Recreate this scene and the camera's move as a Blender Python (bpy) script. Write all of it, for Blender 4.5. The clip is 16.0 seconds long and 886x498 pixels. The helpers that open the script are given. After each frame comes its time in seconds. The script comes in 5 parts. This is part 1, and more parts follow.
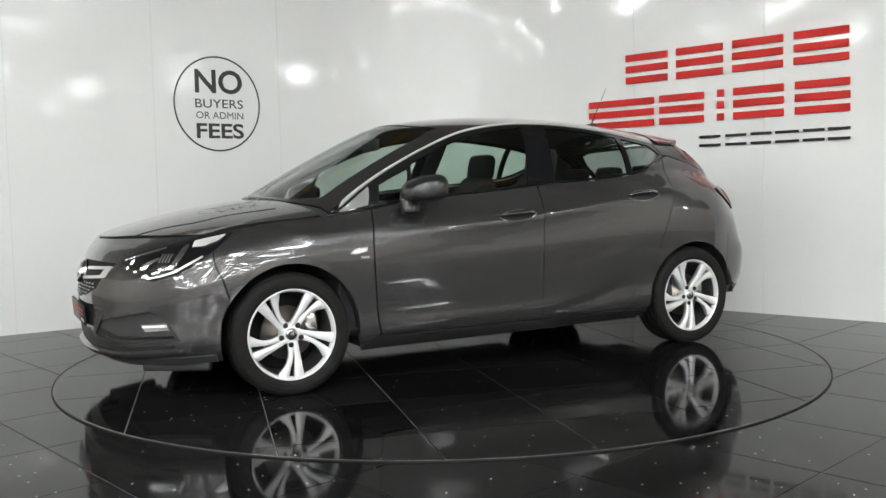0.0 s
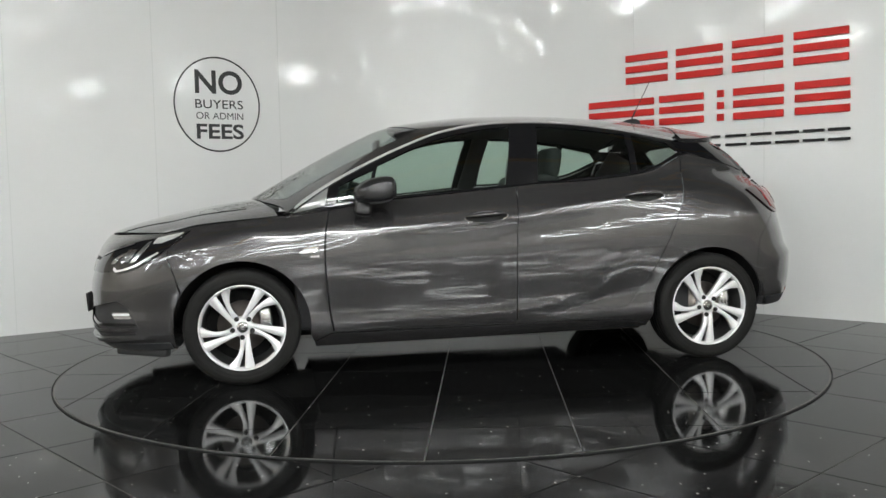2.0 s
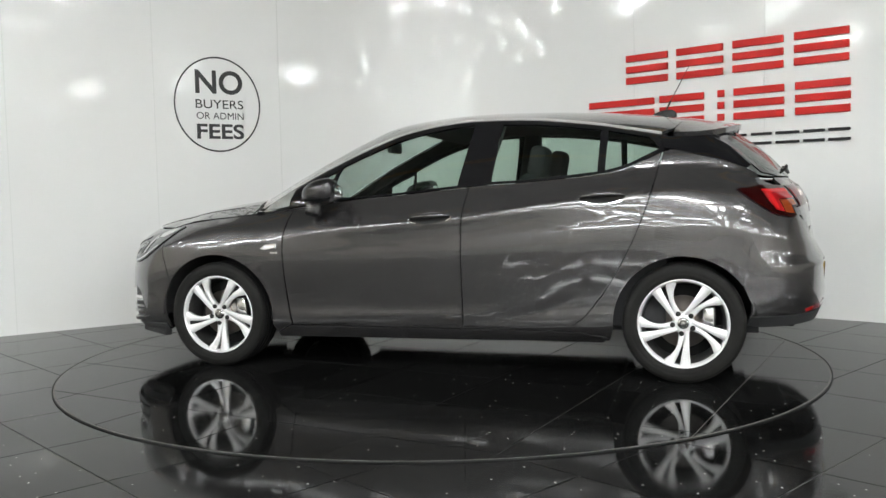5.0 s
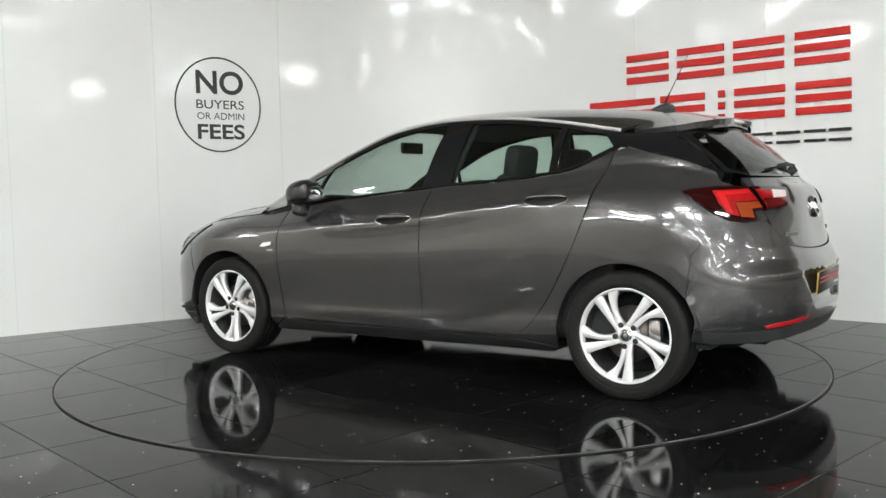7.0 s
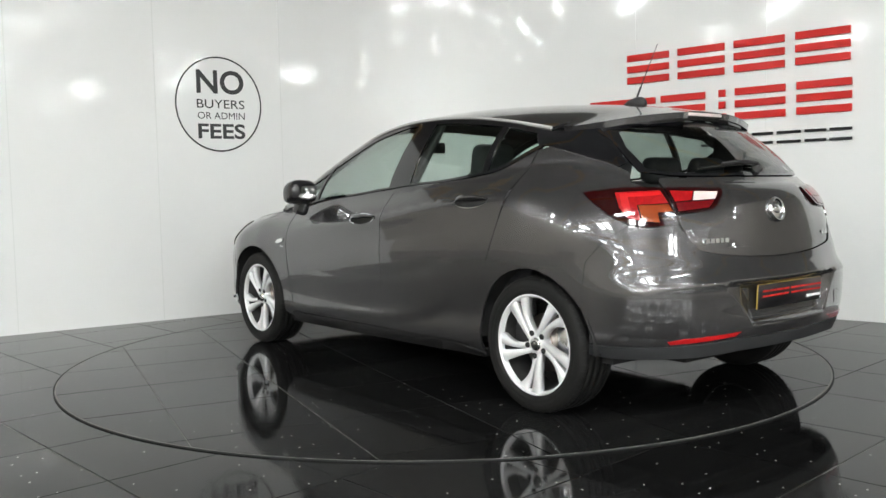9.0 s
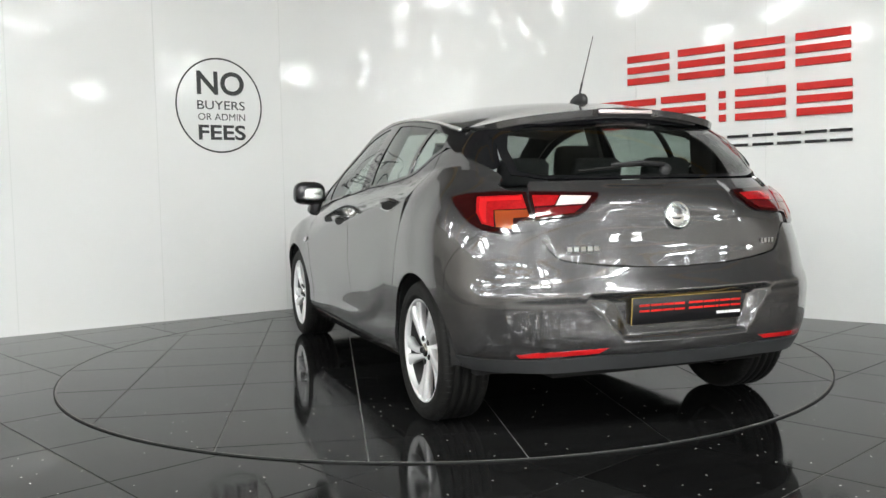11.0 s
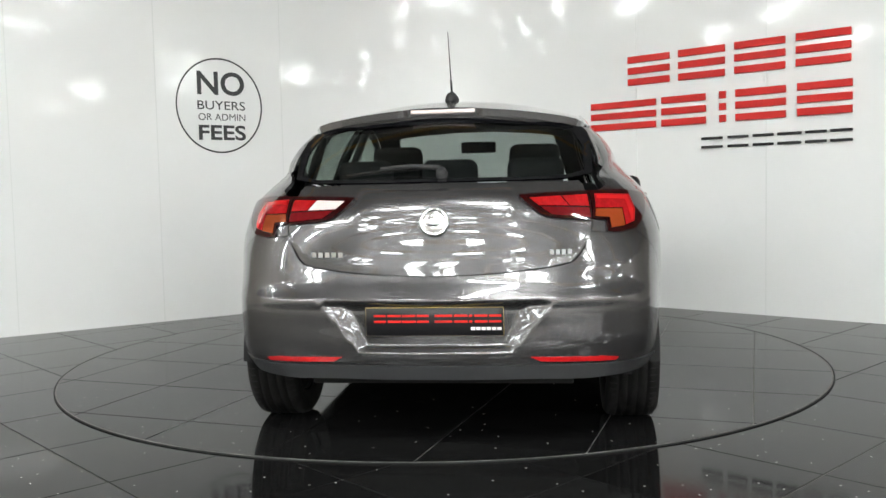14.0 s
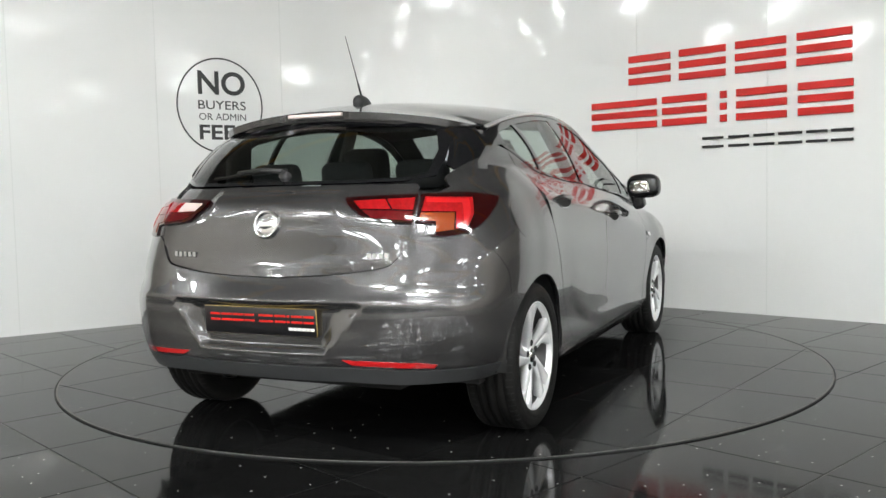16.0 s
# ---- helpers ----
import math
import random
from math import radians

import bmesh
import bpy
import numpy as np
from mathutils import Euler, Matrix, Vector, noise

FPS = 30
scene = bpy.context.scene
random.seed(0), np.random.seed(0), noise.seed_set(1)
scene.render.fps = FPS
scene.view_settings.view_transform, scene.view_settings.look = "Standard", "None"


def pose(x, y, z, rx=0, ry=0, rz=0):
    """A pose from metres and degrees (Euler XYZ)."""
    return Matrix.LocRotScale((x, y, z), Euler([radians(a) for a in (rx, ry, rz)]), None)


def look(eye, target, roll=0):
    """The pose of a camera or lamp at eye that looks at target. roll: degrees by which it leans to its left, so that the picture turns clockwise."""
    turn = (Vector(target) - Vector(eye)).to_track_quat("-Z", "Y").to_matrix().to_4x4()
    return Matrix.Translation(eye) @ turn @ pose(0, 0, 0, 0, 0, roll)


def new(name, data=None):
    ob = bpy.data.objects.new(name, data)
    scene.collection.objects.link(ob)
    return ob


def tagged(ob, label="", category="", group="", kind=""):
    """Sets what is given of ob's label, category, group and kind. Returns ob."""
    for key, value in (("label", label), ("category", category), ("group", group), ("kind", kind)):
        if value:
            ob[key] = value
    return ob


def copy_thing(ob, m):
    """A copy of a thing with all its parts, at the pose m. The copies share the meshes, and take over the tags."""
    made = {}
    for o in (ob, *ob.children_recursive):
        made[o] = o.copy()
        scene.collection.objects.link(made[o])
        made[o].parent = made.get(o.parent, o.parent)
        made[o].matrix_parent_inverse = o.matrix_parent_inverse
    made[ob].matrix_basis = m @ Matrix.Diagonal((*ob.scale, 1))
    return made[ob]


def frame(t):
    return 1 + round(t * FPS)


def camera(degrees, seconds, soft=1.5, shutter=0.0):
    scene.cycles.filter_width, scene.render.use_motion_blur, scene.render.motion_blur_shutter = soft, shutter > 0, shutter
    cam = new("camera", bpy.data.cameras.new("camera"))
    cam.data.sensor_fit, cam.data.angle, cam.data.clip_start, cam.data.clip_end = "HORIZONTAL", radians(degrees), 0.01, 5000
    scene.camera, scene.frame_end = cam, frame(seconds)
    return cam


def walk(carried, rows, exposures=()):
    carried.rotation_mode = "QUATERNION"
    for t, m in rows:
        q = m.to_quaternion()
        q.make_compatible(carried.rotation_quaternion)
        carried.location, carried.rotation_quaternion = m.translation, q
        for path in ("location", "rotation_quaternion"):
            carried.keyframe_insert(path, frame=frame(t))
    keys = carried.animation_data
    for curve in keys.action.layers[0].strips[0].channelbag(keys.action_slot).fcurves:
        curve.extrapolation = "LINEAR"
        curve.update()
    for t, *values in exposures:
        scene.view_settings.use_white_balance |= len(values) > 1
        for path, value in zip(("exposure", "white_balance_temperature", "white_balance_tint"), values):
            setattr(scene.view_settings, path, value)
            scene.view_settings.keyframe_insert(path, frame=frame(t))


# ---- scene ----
from mathutils.bvhtree import BVHTree
from mathutils.geometry import delaunay_2d_cdt

# ---- camera ----
cam = camera(53.44, 16.0, soft=1.5)
EYE = (0.0, -5.482, 1.0054)


def view(dx, dy):
    """The standing camera with a very small drift, in thousandths of a radian."""
    ya, pi_ = 0.0025 + dx / 1000, -0.0644 + dy / 1000
    way = Vector((math.sin(ya) * math.cos(pi_), math.cos(ya) * math.cos(pi_), math.sin(pi_)))
    return look(EYE, Vector(EYE) + way * 5, -1.215)


walk(cam, [(0.0, view(1.2, -0.9)), (2.0, view(1.2, -0.3)), (4.0, view(1.1, -0.5)), (6.5, view(0.3, 0.1)), (9.0, view(-0.4, -0.5)),
           (11.5, view(-0.8, 1.0)), (14.0, view(-1.0, 1.0)), (16.0, view(-1.8, 0.7))],
     exposures=[(0.0, -0.1), (2.0, -0.30), (3.0, -0.28), (4.0, -0.17), (6.5, -0.02), (9.0, 0.03), (12.5, 0.1), (16.0, 0.02)])

# ---- world and exposure ----
world = bpy.data.worlds.new("hall_dusk")
scene.world = world
world.use_nodes = True
world.node_tree.nodes["Background"].inputs[0].default_value = (0.55, 0.6, 0.65, 1)
world.node_tree.nodes["Background"].inputs[1].default_value = 0.05
LAMP_POWER = 124.0

# ---- materials ----


def mat(name, col, rough=0.5, metal=0.0, coat=0.0, spec=0.5, noise_scale=0.0, noise_amount=0.0, bump=0.0, bump_scale=200.0, rough_var=0.0, emit=None, strength=0.0):
    m = bpy.data.materials.new(name)
    m.use_nodes = True
    nt = m.node_tree
    b = nt.nodes["Principled BSDF"]
    b.inputs["Base Color"].default_value = (*col, 1)
    b.inputs["Roughness"].default_value = rough
    b.inputs["Metallic"].default_value = metal
    b.inputs["Coat Weight"].default_value = coat
    b.inputs["Coat Roughness"].default_value = 0.03
    b.inputs["Specular IOR Level"].default_value = spec
    tc = nt.nodes.new("ShaderNodeTexCoord")
    if noise_amount:
        n = nt.nodes.new("ShaderNodeTexNoise")
        n.inputs["Scale"].default_value = noise_scale
        n.inputs["Detail"].default_value = 6
        nt.links.new(tc.outputs["Object"], n.inputs["Vector"])
        mix = nt.nodes.new("ShaderNodeMix")
        mix.data_type = "RGBA"
        mix.inputs[6].default_value = (*[c * (1 - noise_amount) for c in col], 1)
        mix.inputs[7].default_value = (*[min(1, c * (1 + noise_amount)) for c in col], 1)
        nt.links.new(n.outputs["Fac"], mix.inputs[0])
        nt.links.new(mix.outputs[2], b.inputs["Base Color"])
    if rough_var:
        n = nt.nodes.new("ShaderNodeTexNoise")
        n.inputs["Scale"].default_value = 2.3
        n.inputs["Detail"].default_value = 8
        nt.links.new(tc.outputs["Object"], n.inputs["Vector"])
        r = nt.nodes.new("ShaderNodeMapRange")
        r.inputs[1].default_value, r.inputs[2].default_value = 0.35, 0.65
        r.inputs[3].default_value, r.inputs[4].default_value = max(0.0, rough - rough_var), rough + rough_var
        nt.links.new(n.outputs["Fac"], r.inputs[0])
        nt.links.new(r.outputs[0], b.inputs["Roughness"])
    if bump:
        n = nt.nodes.new("ShaderNodeTexNoise")
        n.inputs["Scale"].default_value = bump_scale
        n.inputs["Detail"].default_value = 3
        nt.links.new(tc.outputs["Object"], n.inputs["Vector"])
        bp = nt.nodes.new("ShaderNodeBump")
        bp.inputs["Strength"].default_value = bump
        bp.inputs["Distance"].default_value = 0.01
        nt.links.new(n.outputs["Fac"], bp.inputs["Height"])
        nt.links.new(bp.outputs[0], b.inputs["Normal"])
    if emit:
        b.inputs["Emission Color"].default_value = (*emit, 1)
        b.inputs["Emission Strength"].default_value = strength
    return m


def glass_mat(name, tint, tint_rough=0.02):
    """A thin sheet: a tinted see-through sheet with a Fresnel gloss."""
    m = bpy.data.materials.new(name)
    m.use_nodes = True
    nt = m.node_tree
    nt.nodes.remove(nt.nodes["Principled BSDF"])
    tr = nt.nodes.new("ShaderNodeBsdfTransparent")
    tr.inputs[0].default_value = (*tint, 1)
    gl = nt.nodes.new("ShaderNodeBsdfGlossy")
    gl.inputs["Roughness"].default_value = tint_rough
    lw = nt.nodes.new("ShaderNodeLayerWeight")
    lw.inputs[0].default_value = 0.5
    pw = nt.nodes.new("ShaderNodeMath")
    pw.operation = "POWER"
    pw.inputs[1].default_value = 4.0
    fr = nt.nodes.new("ShaderNodeMath")
    fr.operation = "MULTIPLY_ADD"
    fr.inputs[1].default_value, fr.inputs[2].default_value = 0.88, 0.10
    nt.links.new(lw.outputs["Facing"], pw.inputs[0])
    nt.links.new(pw.outputs[0], fr.inputs[0])
    mx = nt.nodes.new("ShaderNodeMixShader")
    nt.links.new(fr.outputs[0], mx.inputs[0])
    nt.links.new(tr.outputs[0], mx.inputs[1])
    nt.links.new(gl.outputs[0], mx.inputs[2])
    nt.links.new(mx.outputs[0], nt.nodes["Material Output"].inputs[0])
    return m


def tile_mat():
    """Black polished stone: faint clouds, pale dust specks, a shade of its own for each tile."""
    m = mat("polished_black_stone", (0.012, 0.012, 0.012), rough=0.07, spec=0.12, rough_var=0.03)
    nt = m.node_tree
    b = nt.nodes["Principled BSDF"]
    tc = nt.nodes.new("ShaderNodeTexCoord")
    v = nt.nodes.new("ShaderNodeTexVoronoi")
    v.voronoi_dimensions = "2D"
    v.inputs["Scale"].default_value = 11.0
    oi = nt.nodes.new("ShaderNodeObjectInfo")
    far = nt.nodes.new("ShaderNodeMath")
    far.operation = "MULTIPLY"
    far.inputs[1].default_value = 87.0
    nt.links.new(oi.outputs["Random"], far.inputs[0])
    add = nt.nodes.new("ShaderNodeVectorMath")
    nt.links.new(tc.outputs["Object"], add.inputs[0])
    nt.links.new(far.outputs[0], add.inputs[1])
    nt.links.new(add.outputs[0], v.inputs["Vector"])
    lt = nt.nodes.new("ShaderNodeMath")
    lt.operation = "LESS_THAN"
    lt.inputs[1].default_value = 0.042
    nt.links.new(v.outputs["Distance"], lt.inputs[0])
    sep = nt.nodes.new("ShaderNodeSeparateColor")
    nt.links.new(v.outputs["Color"], sep.inputs[0])
    gt = nt.nodes.new("ShaderNodeMath")
    gt.operation = "GREATER_THAN"
    gt.inputs[1].default_value = 0.84
    nt.links.new(sep.outputs[0], gt.inputs[0])
    mu = nt.nodes.new("ShaderNodeMath")
    mu.operation = "MULTIPLY"
    nt.links.new(lt.outputs[0], mu.inputs[0])
    nt.links.new(gt.outputs[0], mu.inputs[1])
    mr = nt.nodes.new("ShaderNodeMapRange")
    mr.inputs[3].default_value, mr.inputs[4].default_value = 0.005, 0.011
    nt.links.new(oi.outputs["Random"], mr.inputs[0])
    base = nt.nodes.new("ShaderNodeCombineColor")
    for i in range(3):
        nt.links.new(mr.outputs[0], base.inputs[i])
    mix = nt.nodes.new("ShaderNodeMix")
    mix.data_type = "RGBA"
    nt.links.new(mu.outputs[0], mix.inputs[0])
    nt.links.new(base.outputs[0], mix.inputs[6])
    mix.inputs[7].default_value = (0.5, 0.5, 0.48, 1)
    nt.links.new(mix.outputs[2], b.inputs["Base Color"])
    return m


def wall_mat():
    """White laminate: matt body under a gloss film that is gently wavy."""
    m = mat("white_gloss_wall_panel", (0.74, 0.745, 0.74), rough=0.4, spec=0.2, coat=0.3, noise_scale=1.2, noise_amount=0.03)
    nt = m.node_tree
    b = nt.nodes["Principled BSDF"]
    b.inputs["Coat Roughness"].default_value = 0.07
    tc = nt.nodes.new("ShaderNodeTexCoord")
    n = nt.nodes.new("ShaderNodeTexNoise")
    n.inputs["Scale"].default_value = 3.0
    n.inputs["Detail"].default_value = 1.5
    nt.links.new(tc.outputs["Object"], n.inputs["Vector"])
    bp = nt.nodes.new("ShaderNodeBump")
    bp.inputs["Strength"].default_value = 0.12
    bp.inputs["Distance"].default_value = 0.02
    nt.links.new(n.outputs["Fac"], bp.inputs["Height"])
    nt.links.new(bp.outputs[0], b.inputs["Coat Normal"])
    return m


PAINT = mat("grey_metallic_paint", (0.066, 0.064, 0.0658), rough=0.26, metal=0.65, coat=1.0, noise_scale=900, noise_amount=0.2)
GLOSS_BLACK = mat("gloss_black_trim", (0.006, 0.006, 0.007), rough=0.08, coat=0.6)
BLACK_PLASTIC = mat("black_grained_plastic", (0.018, 0.018, 0.019), rough=0.55, bump=0.25, bump_scale=600, noise_scale=30, noise_amount=0.2)
GREY_PLASTIC = mat("dark_grey_valance", (0.035, 0.036, 0.038), rough=0.42, bump=0.15, bump_scale=600, noise_scale=12, noise_amount=0.15)
RUBBER = mat("tyre_rubber", (0.010, 0.0098, 0.0095), rough=0.6, spec=0.15, bump=0.2, bump_scale=300, noise_scale=18, noise_amount=0.35)
CHROME = mat("bright_chrome", (0.86, 0.87, 0.88), rough=0.08, metal=1.0)
SATIN = mat("satin_aluminium", (0.62, 0.62, 0.62), rough=0.22, metal=1.0)
ALLOY = mat("silver_alloy_lacquer", (0.72, 0.72, 0.73), rough=0.30, metal=0.3, coat=0.5, noise_scale=400, noise_amount=0.06)
TRIM = mat("brushed_bright_trim", (0.80, 0.79, 0.78), rough=0.22, metal=0.45, coat=0.5)
LED = mat("lit_diffuser", (0.9, 0.9, 0.9), rough=0.5, emit=(0.97, 1.0, 0.985), strength=LAMP_POWER * 0.42)
# Rim barrel: alloy darkened in colour for the shade behind the spokes.
BARREL = mat("shaded_rim_barrel", (0.10, 0.10, 0.10), rough=0.45, metal=0.8, noise_scale=30, noise_amount=0.3)
SLAB = mat("worn_workshop_floor", (0.14, 0.132, 0.12), rough=0.45, noise_scale=2.0, noise_amount=0.3)
STEEL = mat("brake_disc_steel", (0.30, 0.27, 0.25), rough=0.4, metal=1.0, noise_scale=25, noise_amount=0.3)
RUST = mat("rusty_hub_iron", (0.16, 0.09, 0.06), rough=0.8, noise_scale=40, noise_amount=0.4)
WELL = mat("wheel_well_felt", (0.008, 0.008, 0.008), rough=0.95, noise_scale=60, noise_amount=0.3)
SEAT = mat("charcoal_seat_cloth", (0.022, 0.022, 0.024), rough=0.9, bump=0.3, bump_scale=500, noise_scale=40, noise_amount=0.3)
GLASS = glass_mat("side_window_glass", (0.68, 0.79, 0.73))
SCREEN = glass_mat("windscreen_glass", (0.74, 0.80, 0.78))
REARGLASS = glass_mat("rear_window_glass", (0.44, 0.48, 0.46))
RED_LENS = mat("red_lamp_lens", (0.26, 0.006, 0.008), rough=0.12, coat=0.5, noise_scale=60, noise_amount=0.4)
DARK_RED = mat("dark_red_lens", (0.016, 0.0008, 0.001), rough=0.07, coat=0.4)
BRIGHT_RED = mat("bright_red_light_guide", (0.42, 0.010, 0.012), rough=0.15, coat=1.0)
AMBER = mat("amber_lens", (0.20, 0.036, 0.009), rough=0.14, coat=0.5)
CLEAR = mat("clear_lens", (0.62, 0.52, 0.50), rough=0.12, coat=0.6)
MID_RED = mat("smoked_red_lens", (0.10, 0.004, 0.006), rough=0.1, coat=0.5, noise_scale=50, noise_amount=0.3)
# Corner pane: the wall's reflection in its glass is painted as plain grey.
CORNER = mat("corner_pane_reflection_grey", (0.20, 0.205, 0.20), rough=0.12, coat=0.6, noise_scale=8, noise_amount=0.1)
MIRROR_CASE = mat("dark_mirror_case", (0.014, 0.014, 0.015), rough=0.24, noise_scale=300, noise_amount=0.2)
MIRROR = mat("mirror_glass", (0.9, 0.9, 0.9), rough=0.01, metal=1.0)
WALL = wall_mat()
JOINT = mat("panel_joint_strip", (0.66, 0.67, 0.66), rough=0.4)
VINYL = mat("dark_grey_vinyl", (0.022, 0.024, 0.025), rough=0.4)
SIGN_RED = mat("red_acrylic", (0.52, 0.016, 0.013), rough=0.4, spec=0.25, noise_scale=3, noise_amount=0.06)
SIGN_BLACK = mat("black_acrylic", (0.010, 0.010, 0.011), rough=0.3, spec=0.3)
SIGN_WHITE = mat("white_print", (0.8, 0.8, 0.8), rough=0.4)
PLATE_YELLOW = mat("yellow_plate_edge", (0.36, 0.24, 0.05), rough=0.4)
TILE = tile_mat()
GROUT = mat("grey_tile_grout", (0.19, 0.184, 0.172), rough=0.8, noise_scale=20, noise_amount=0.35)
GAP = mat("dark_gap", (0.012, 0.012, 0.012), rough=0.9)
HALL = mat("hall_cladding", (0.60, 0.56, 0.50), rough=0.7, noise_scale=1.5, noise_amount=0.25)
ROOF = mat("hall_roof_sheet", (0.22, 0.22, 0.215), rough=0.8, noise_scale=1.0, noise_amount=0.25)
BEAM = mat("ochre_steel_beam", (0.40, 0.24, 0.07), rough=0.5, noise_scale=8, noise_amount=0.2)
TUBE = mat("fluorescent_tube", (0.9, 0.9, 0.9), rough=0.4, emit=(0.97, 1.0, 0.985), strength=LAMP_POWER)
HOUSING = mat("white_lamp_housing", (0.7, 0.7, 0.7), rough=0.4)

# ---- mesh helpers ----


def part(name, bm, material, parent=None, label="", smooth=True):
    me = bpy.data.meshes.new(name)
    bm.to_mesh(me)
    bm.free()
    if smooth:
        me.polygons.foreach_set("use_smooth", [True] * len(me.polygons))
    me.materials.append(material)
    ob = new(name, me)
    ob.parent = parent
    if label:
        ob["label"] = label
    return ob


def mesh_part(name, verts, faces, material, parent=None, label="", smooth=True, normals=None):
    me = bpy.data.meshes.new(name)
    me.from_pydata([tuple(v) for v in verts], [], faces)
    if smooth:
        me.polygons.foreach_set("use_smooth", [True] * len(me.polygons))
    if normals is not None:
        me.normals_split_custom_set_from_vertices([tuple(n) for n in normals])
    me.materials.append(material)
    ob = new(name, me)
    ob.parent = parent
    if label:
        ob["label"] = label
    return ob


def add_box(bm, size, m, bevel=0.0, segs=2):
    r = bmesh.ops.create_cube(bm, size=1.0)
    vs = r["verts"]
    bmesh.ops.scale(bm, vec=size, verts=vs)
    if bevel:
        es = list({e for v in vs for e in v.link_edges})
        rb = bmesh.ops.bevel(bm, geom=es, offset=bevel, segments=segs, affect="EDGES", profile=0.5)
        vs = list({v for f in rb["faces"] for v in f.verts} | {v for v in vs if v.is_valid})
    bmesh.ops.transform(bm, matrix=m, verts=vs)


def box_bm(size, m=Matrix(), bevel=0.0, segs=2):
    bm = bmesh.new()
    add_box(bm, size, m, bevel, segs)
    return bm


def add_lathe(bm, profile, steps, m, close=False):
    """Turns (radius, along) points round the local z axis."""
    rings = []
    for k in range(steps):
        a = 2 * math.pi * k / steps
        rings.append([bm.verts.new(m @ Vector((r * math.cos(a), r * math.sin(a), h))) for r, h in profile])
    n = len(profile)
    for k in range(steps):
        p, q = rings[k], rings[(k + 1) % steps]
        for i in range(n if close else n - 1):
            j = (i + 1) % n
            bm.faces.new((p[i], q[i], q[j], p[j]))


def lathe_bm(profile, steps=48, m=Matrix(), close=False):
    bm = bmesh.new()
    add_lathe(bm, profile, steps, m, close)
    bmesh.ops.remove_doubles(bm, verts=bm.verts, dist=1e-5)
    bmesh.ops.recalc_face_normals(bm, faces=bm.faces)
    return bm


def tube_bm(path, radius, sides=8, taper=1.0):
    bm = bmesh.new()
    rings = []
    n = len(path)
    for i, p in enumerate(path):
        p = Vector(p)
        d = (Vector(path[min(i + 1, n - 1)]) - Vector(path[max(i - 1, 0)])).normalized()
        a = d.orthogonal().normalized() if i == 0 else (a - d * a.dot(d)).normalized()
        b = d.cross(a)
        r = radius * (1 + (taper - 1) * i / (n - 1))
        rings.append([bm.verts.new(p + (a * math.cos(t) + b * math.sin(t)) * r) for t in (2 * math.pi * k / sides for k in range(sides))])
    for p, q in zip(rings, rings[1:]):
        for k in range(sides):
            bm.faces.new((p[k], p[(k + 1) % sides], q[(k + 1) % sides], q[k]))
    bm.faces.new(rings[0][::-1])
    bm.faces.new(rings[-1])
    bmesh.ops.recalc_face_normals(bm, faces=bm.faces)
    return bm


def spline(pts, n):
    """Catmull-Rom through pts (arrays), n samples a span."""
    P = np.asarray(pts, float)
    P = np.vstack([2 * P[0] - P[1], P, 2 * P[-1] - P[-2]])
    out = []
    for i in range(1, len(P) - 2):
        for k in range(n):
            t = k / n
            a, b, c, d = P[i - 1], P[i], P[i + 1], P[i + 2]
            out.append(0.5 * (2 * b + (c - a) * t + (2 * a - 5 * b + 4 * c - d) * t * t + (3 * b - a - 3 * c + d) * t ** 3))
    out.append(P[-2])
    return np.array(out)


def even_spline(P, n, lead=None, tail=None):
    """A smooth curve through P that minds the uneven spacing; lead and tail are points beyond its ends."""
    P = np.asarray(P, float)
    Q = np.vstack([2 * P[0] - P[1] if lead is None else lead, P, 2 * P[-1] - P[-2] if tail is None else tail])
    h = np.maximum(np.linalg.norm(np.diff(Q, axis=0), axis=1), 1e-6)
    d = np.diff(Q, axis=0) / h[:, None]
    m = (d[:-1] * h[1:, None] + d[1:] * h[:-1, None]) / (h[:-1] + h[1:])[:, None]
    out = []
    for i in range(len(P) - 1):
        L = h[i + 1]
        for k in range(n):
            t = k / n
            a, b_, c, e = 2 * t ** 3 - 3 * t * t + 1, t ** 3 - 2 * t * t + t, 3 * t * t - 2 * t ** 3, t ** 3 - t * t
            out.append(P[i] * a + m[i] * b_ * L + P[i + 1] * c + m[i + 1] * e * L)
    out.append(P[-1])
    return np.array(out)


def mono(P, n):
    """Smooth curve through stations whose ends meet the middle plane squarely (mirrored beyond it)."""
    P = np.asarray(P, float)
    return even_spline(P, n, P[1] * (1, -1, 1), P[-2] * (1, -1, 1))


# ---- the room ----
FLOOR_Z = -0.006
R_TABLE = 2.246
COR = Vector((0.18, 3.44))
A_L, A_R = math.atan(0.68), -math.atan(0.875)
DIR_L, DIR_R = Vector((math.cos(A_L), math.sin(A_L))), Vector((math.cos(A_R), math.sin(A_R)))


def on_wall(side, s, z, out=0.0):
    """A point s metres along a wall from the rounded corner's vertex, and out metres before it."""
    d = DIR_L if side == "L" else DIR_R
    n = Vector((d.y, -d.x))
    p = COR + d * s + n * out
    return Vector((p.x, p.y, z))


def wall_frame(side, s, z, out=0.0):
    """The pose of a flat thing on a wall: local x along the wall to the viewer's right, y up, z out."""
    d = DIR_L if side == "L" else DIR_R
    x = Vector((d.x, d.y, 0))
    n = Vector((d.y, -d.x, 0))
    m = Matrix((x, Vector((0, 0, 1)), n)).transposed().to_4x4()
    m.translation = on_wall(side, s, z, out)
    return m


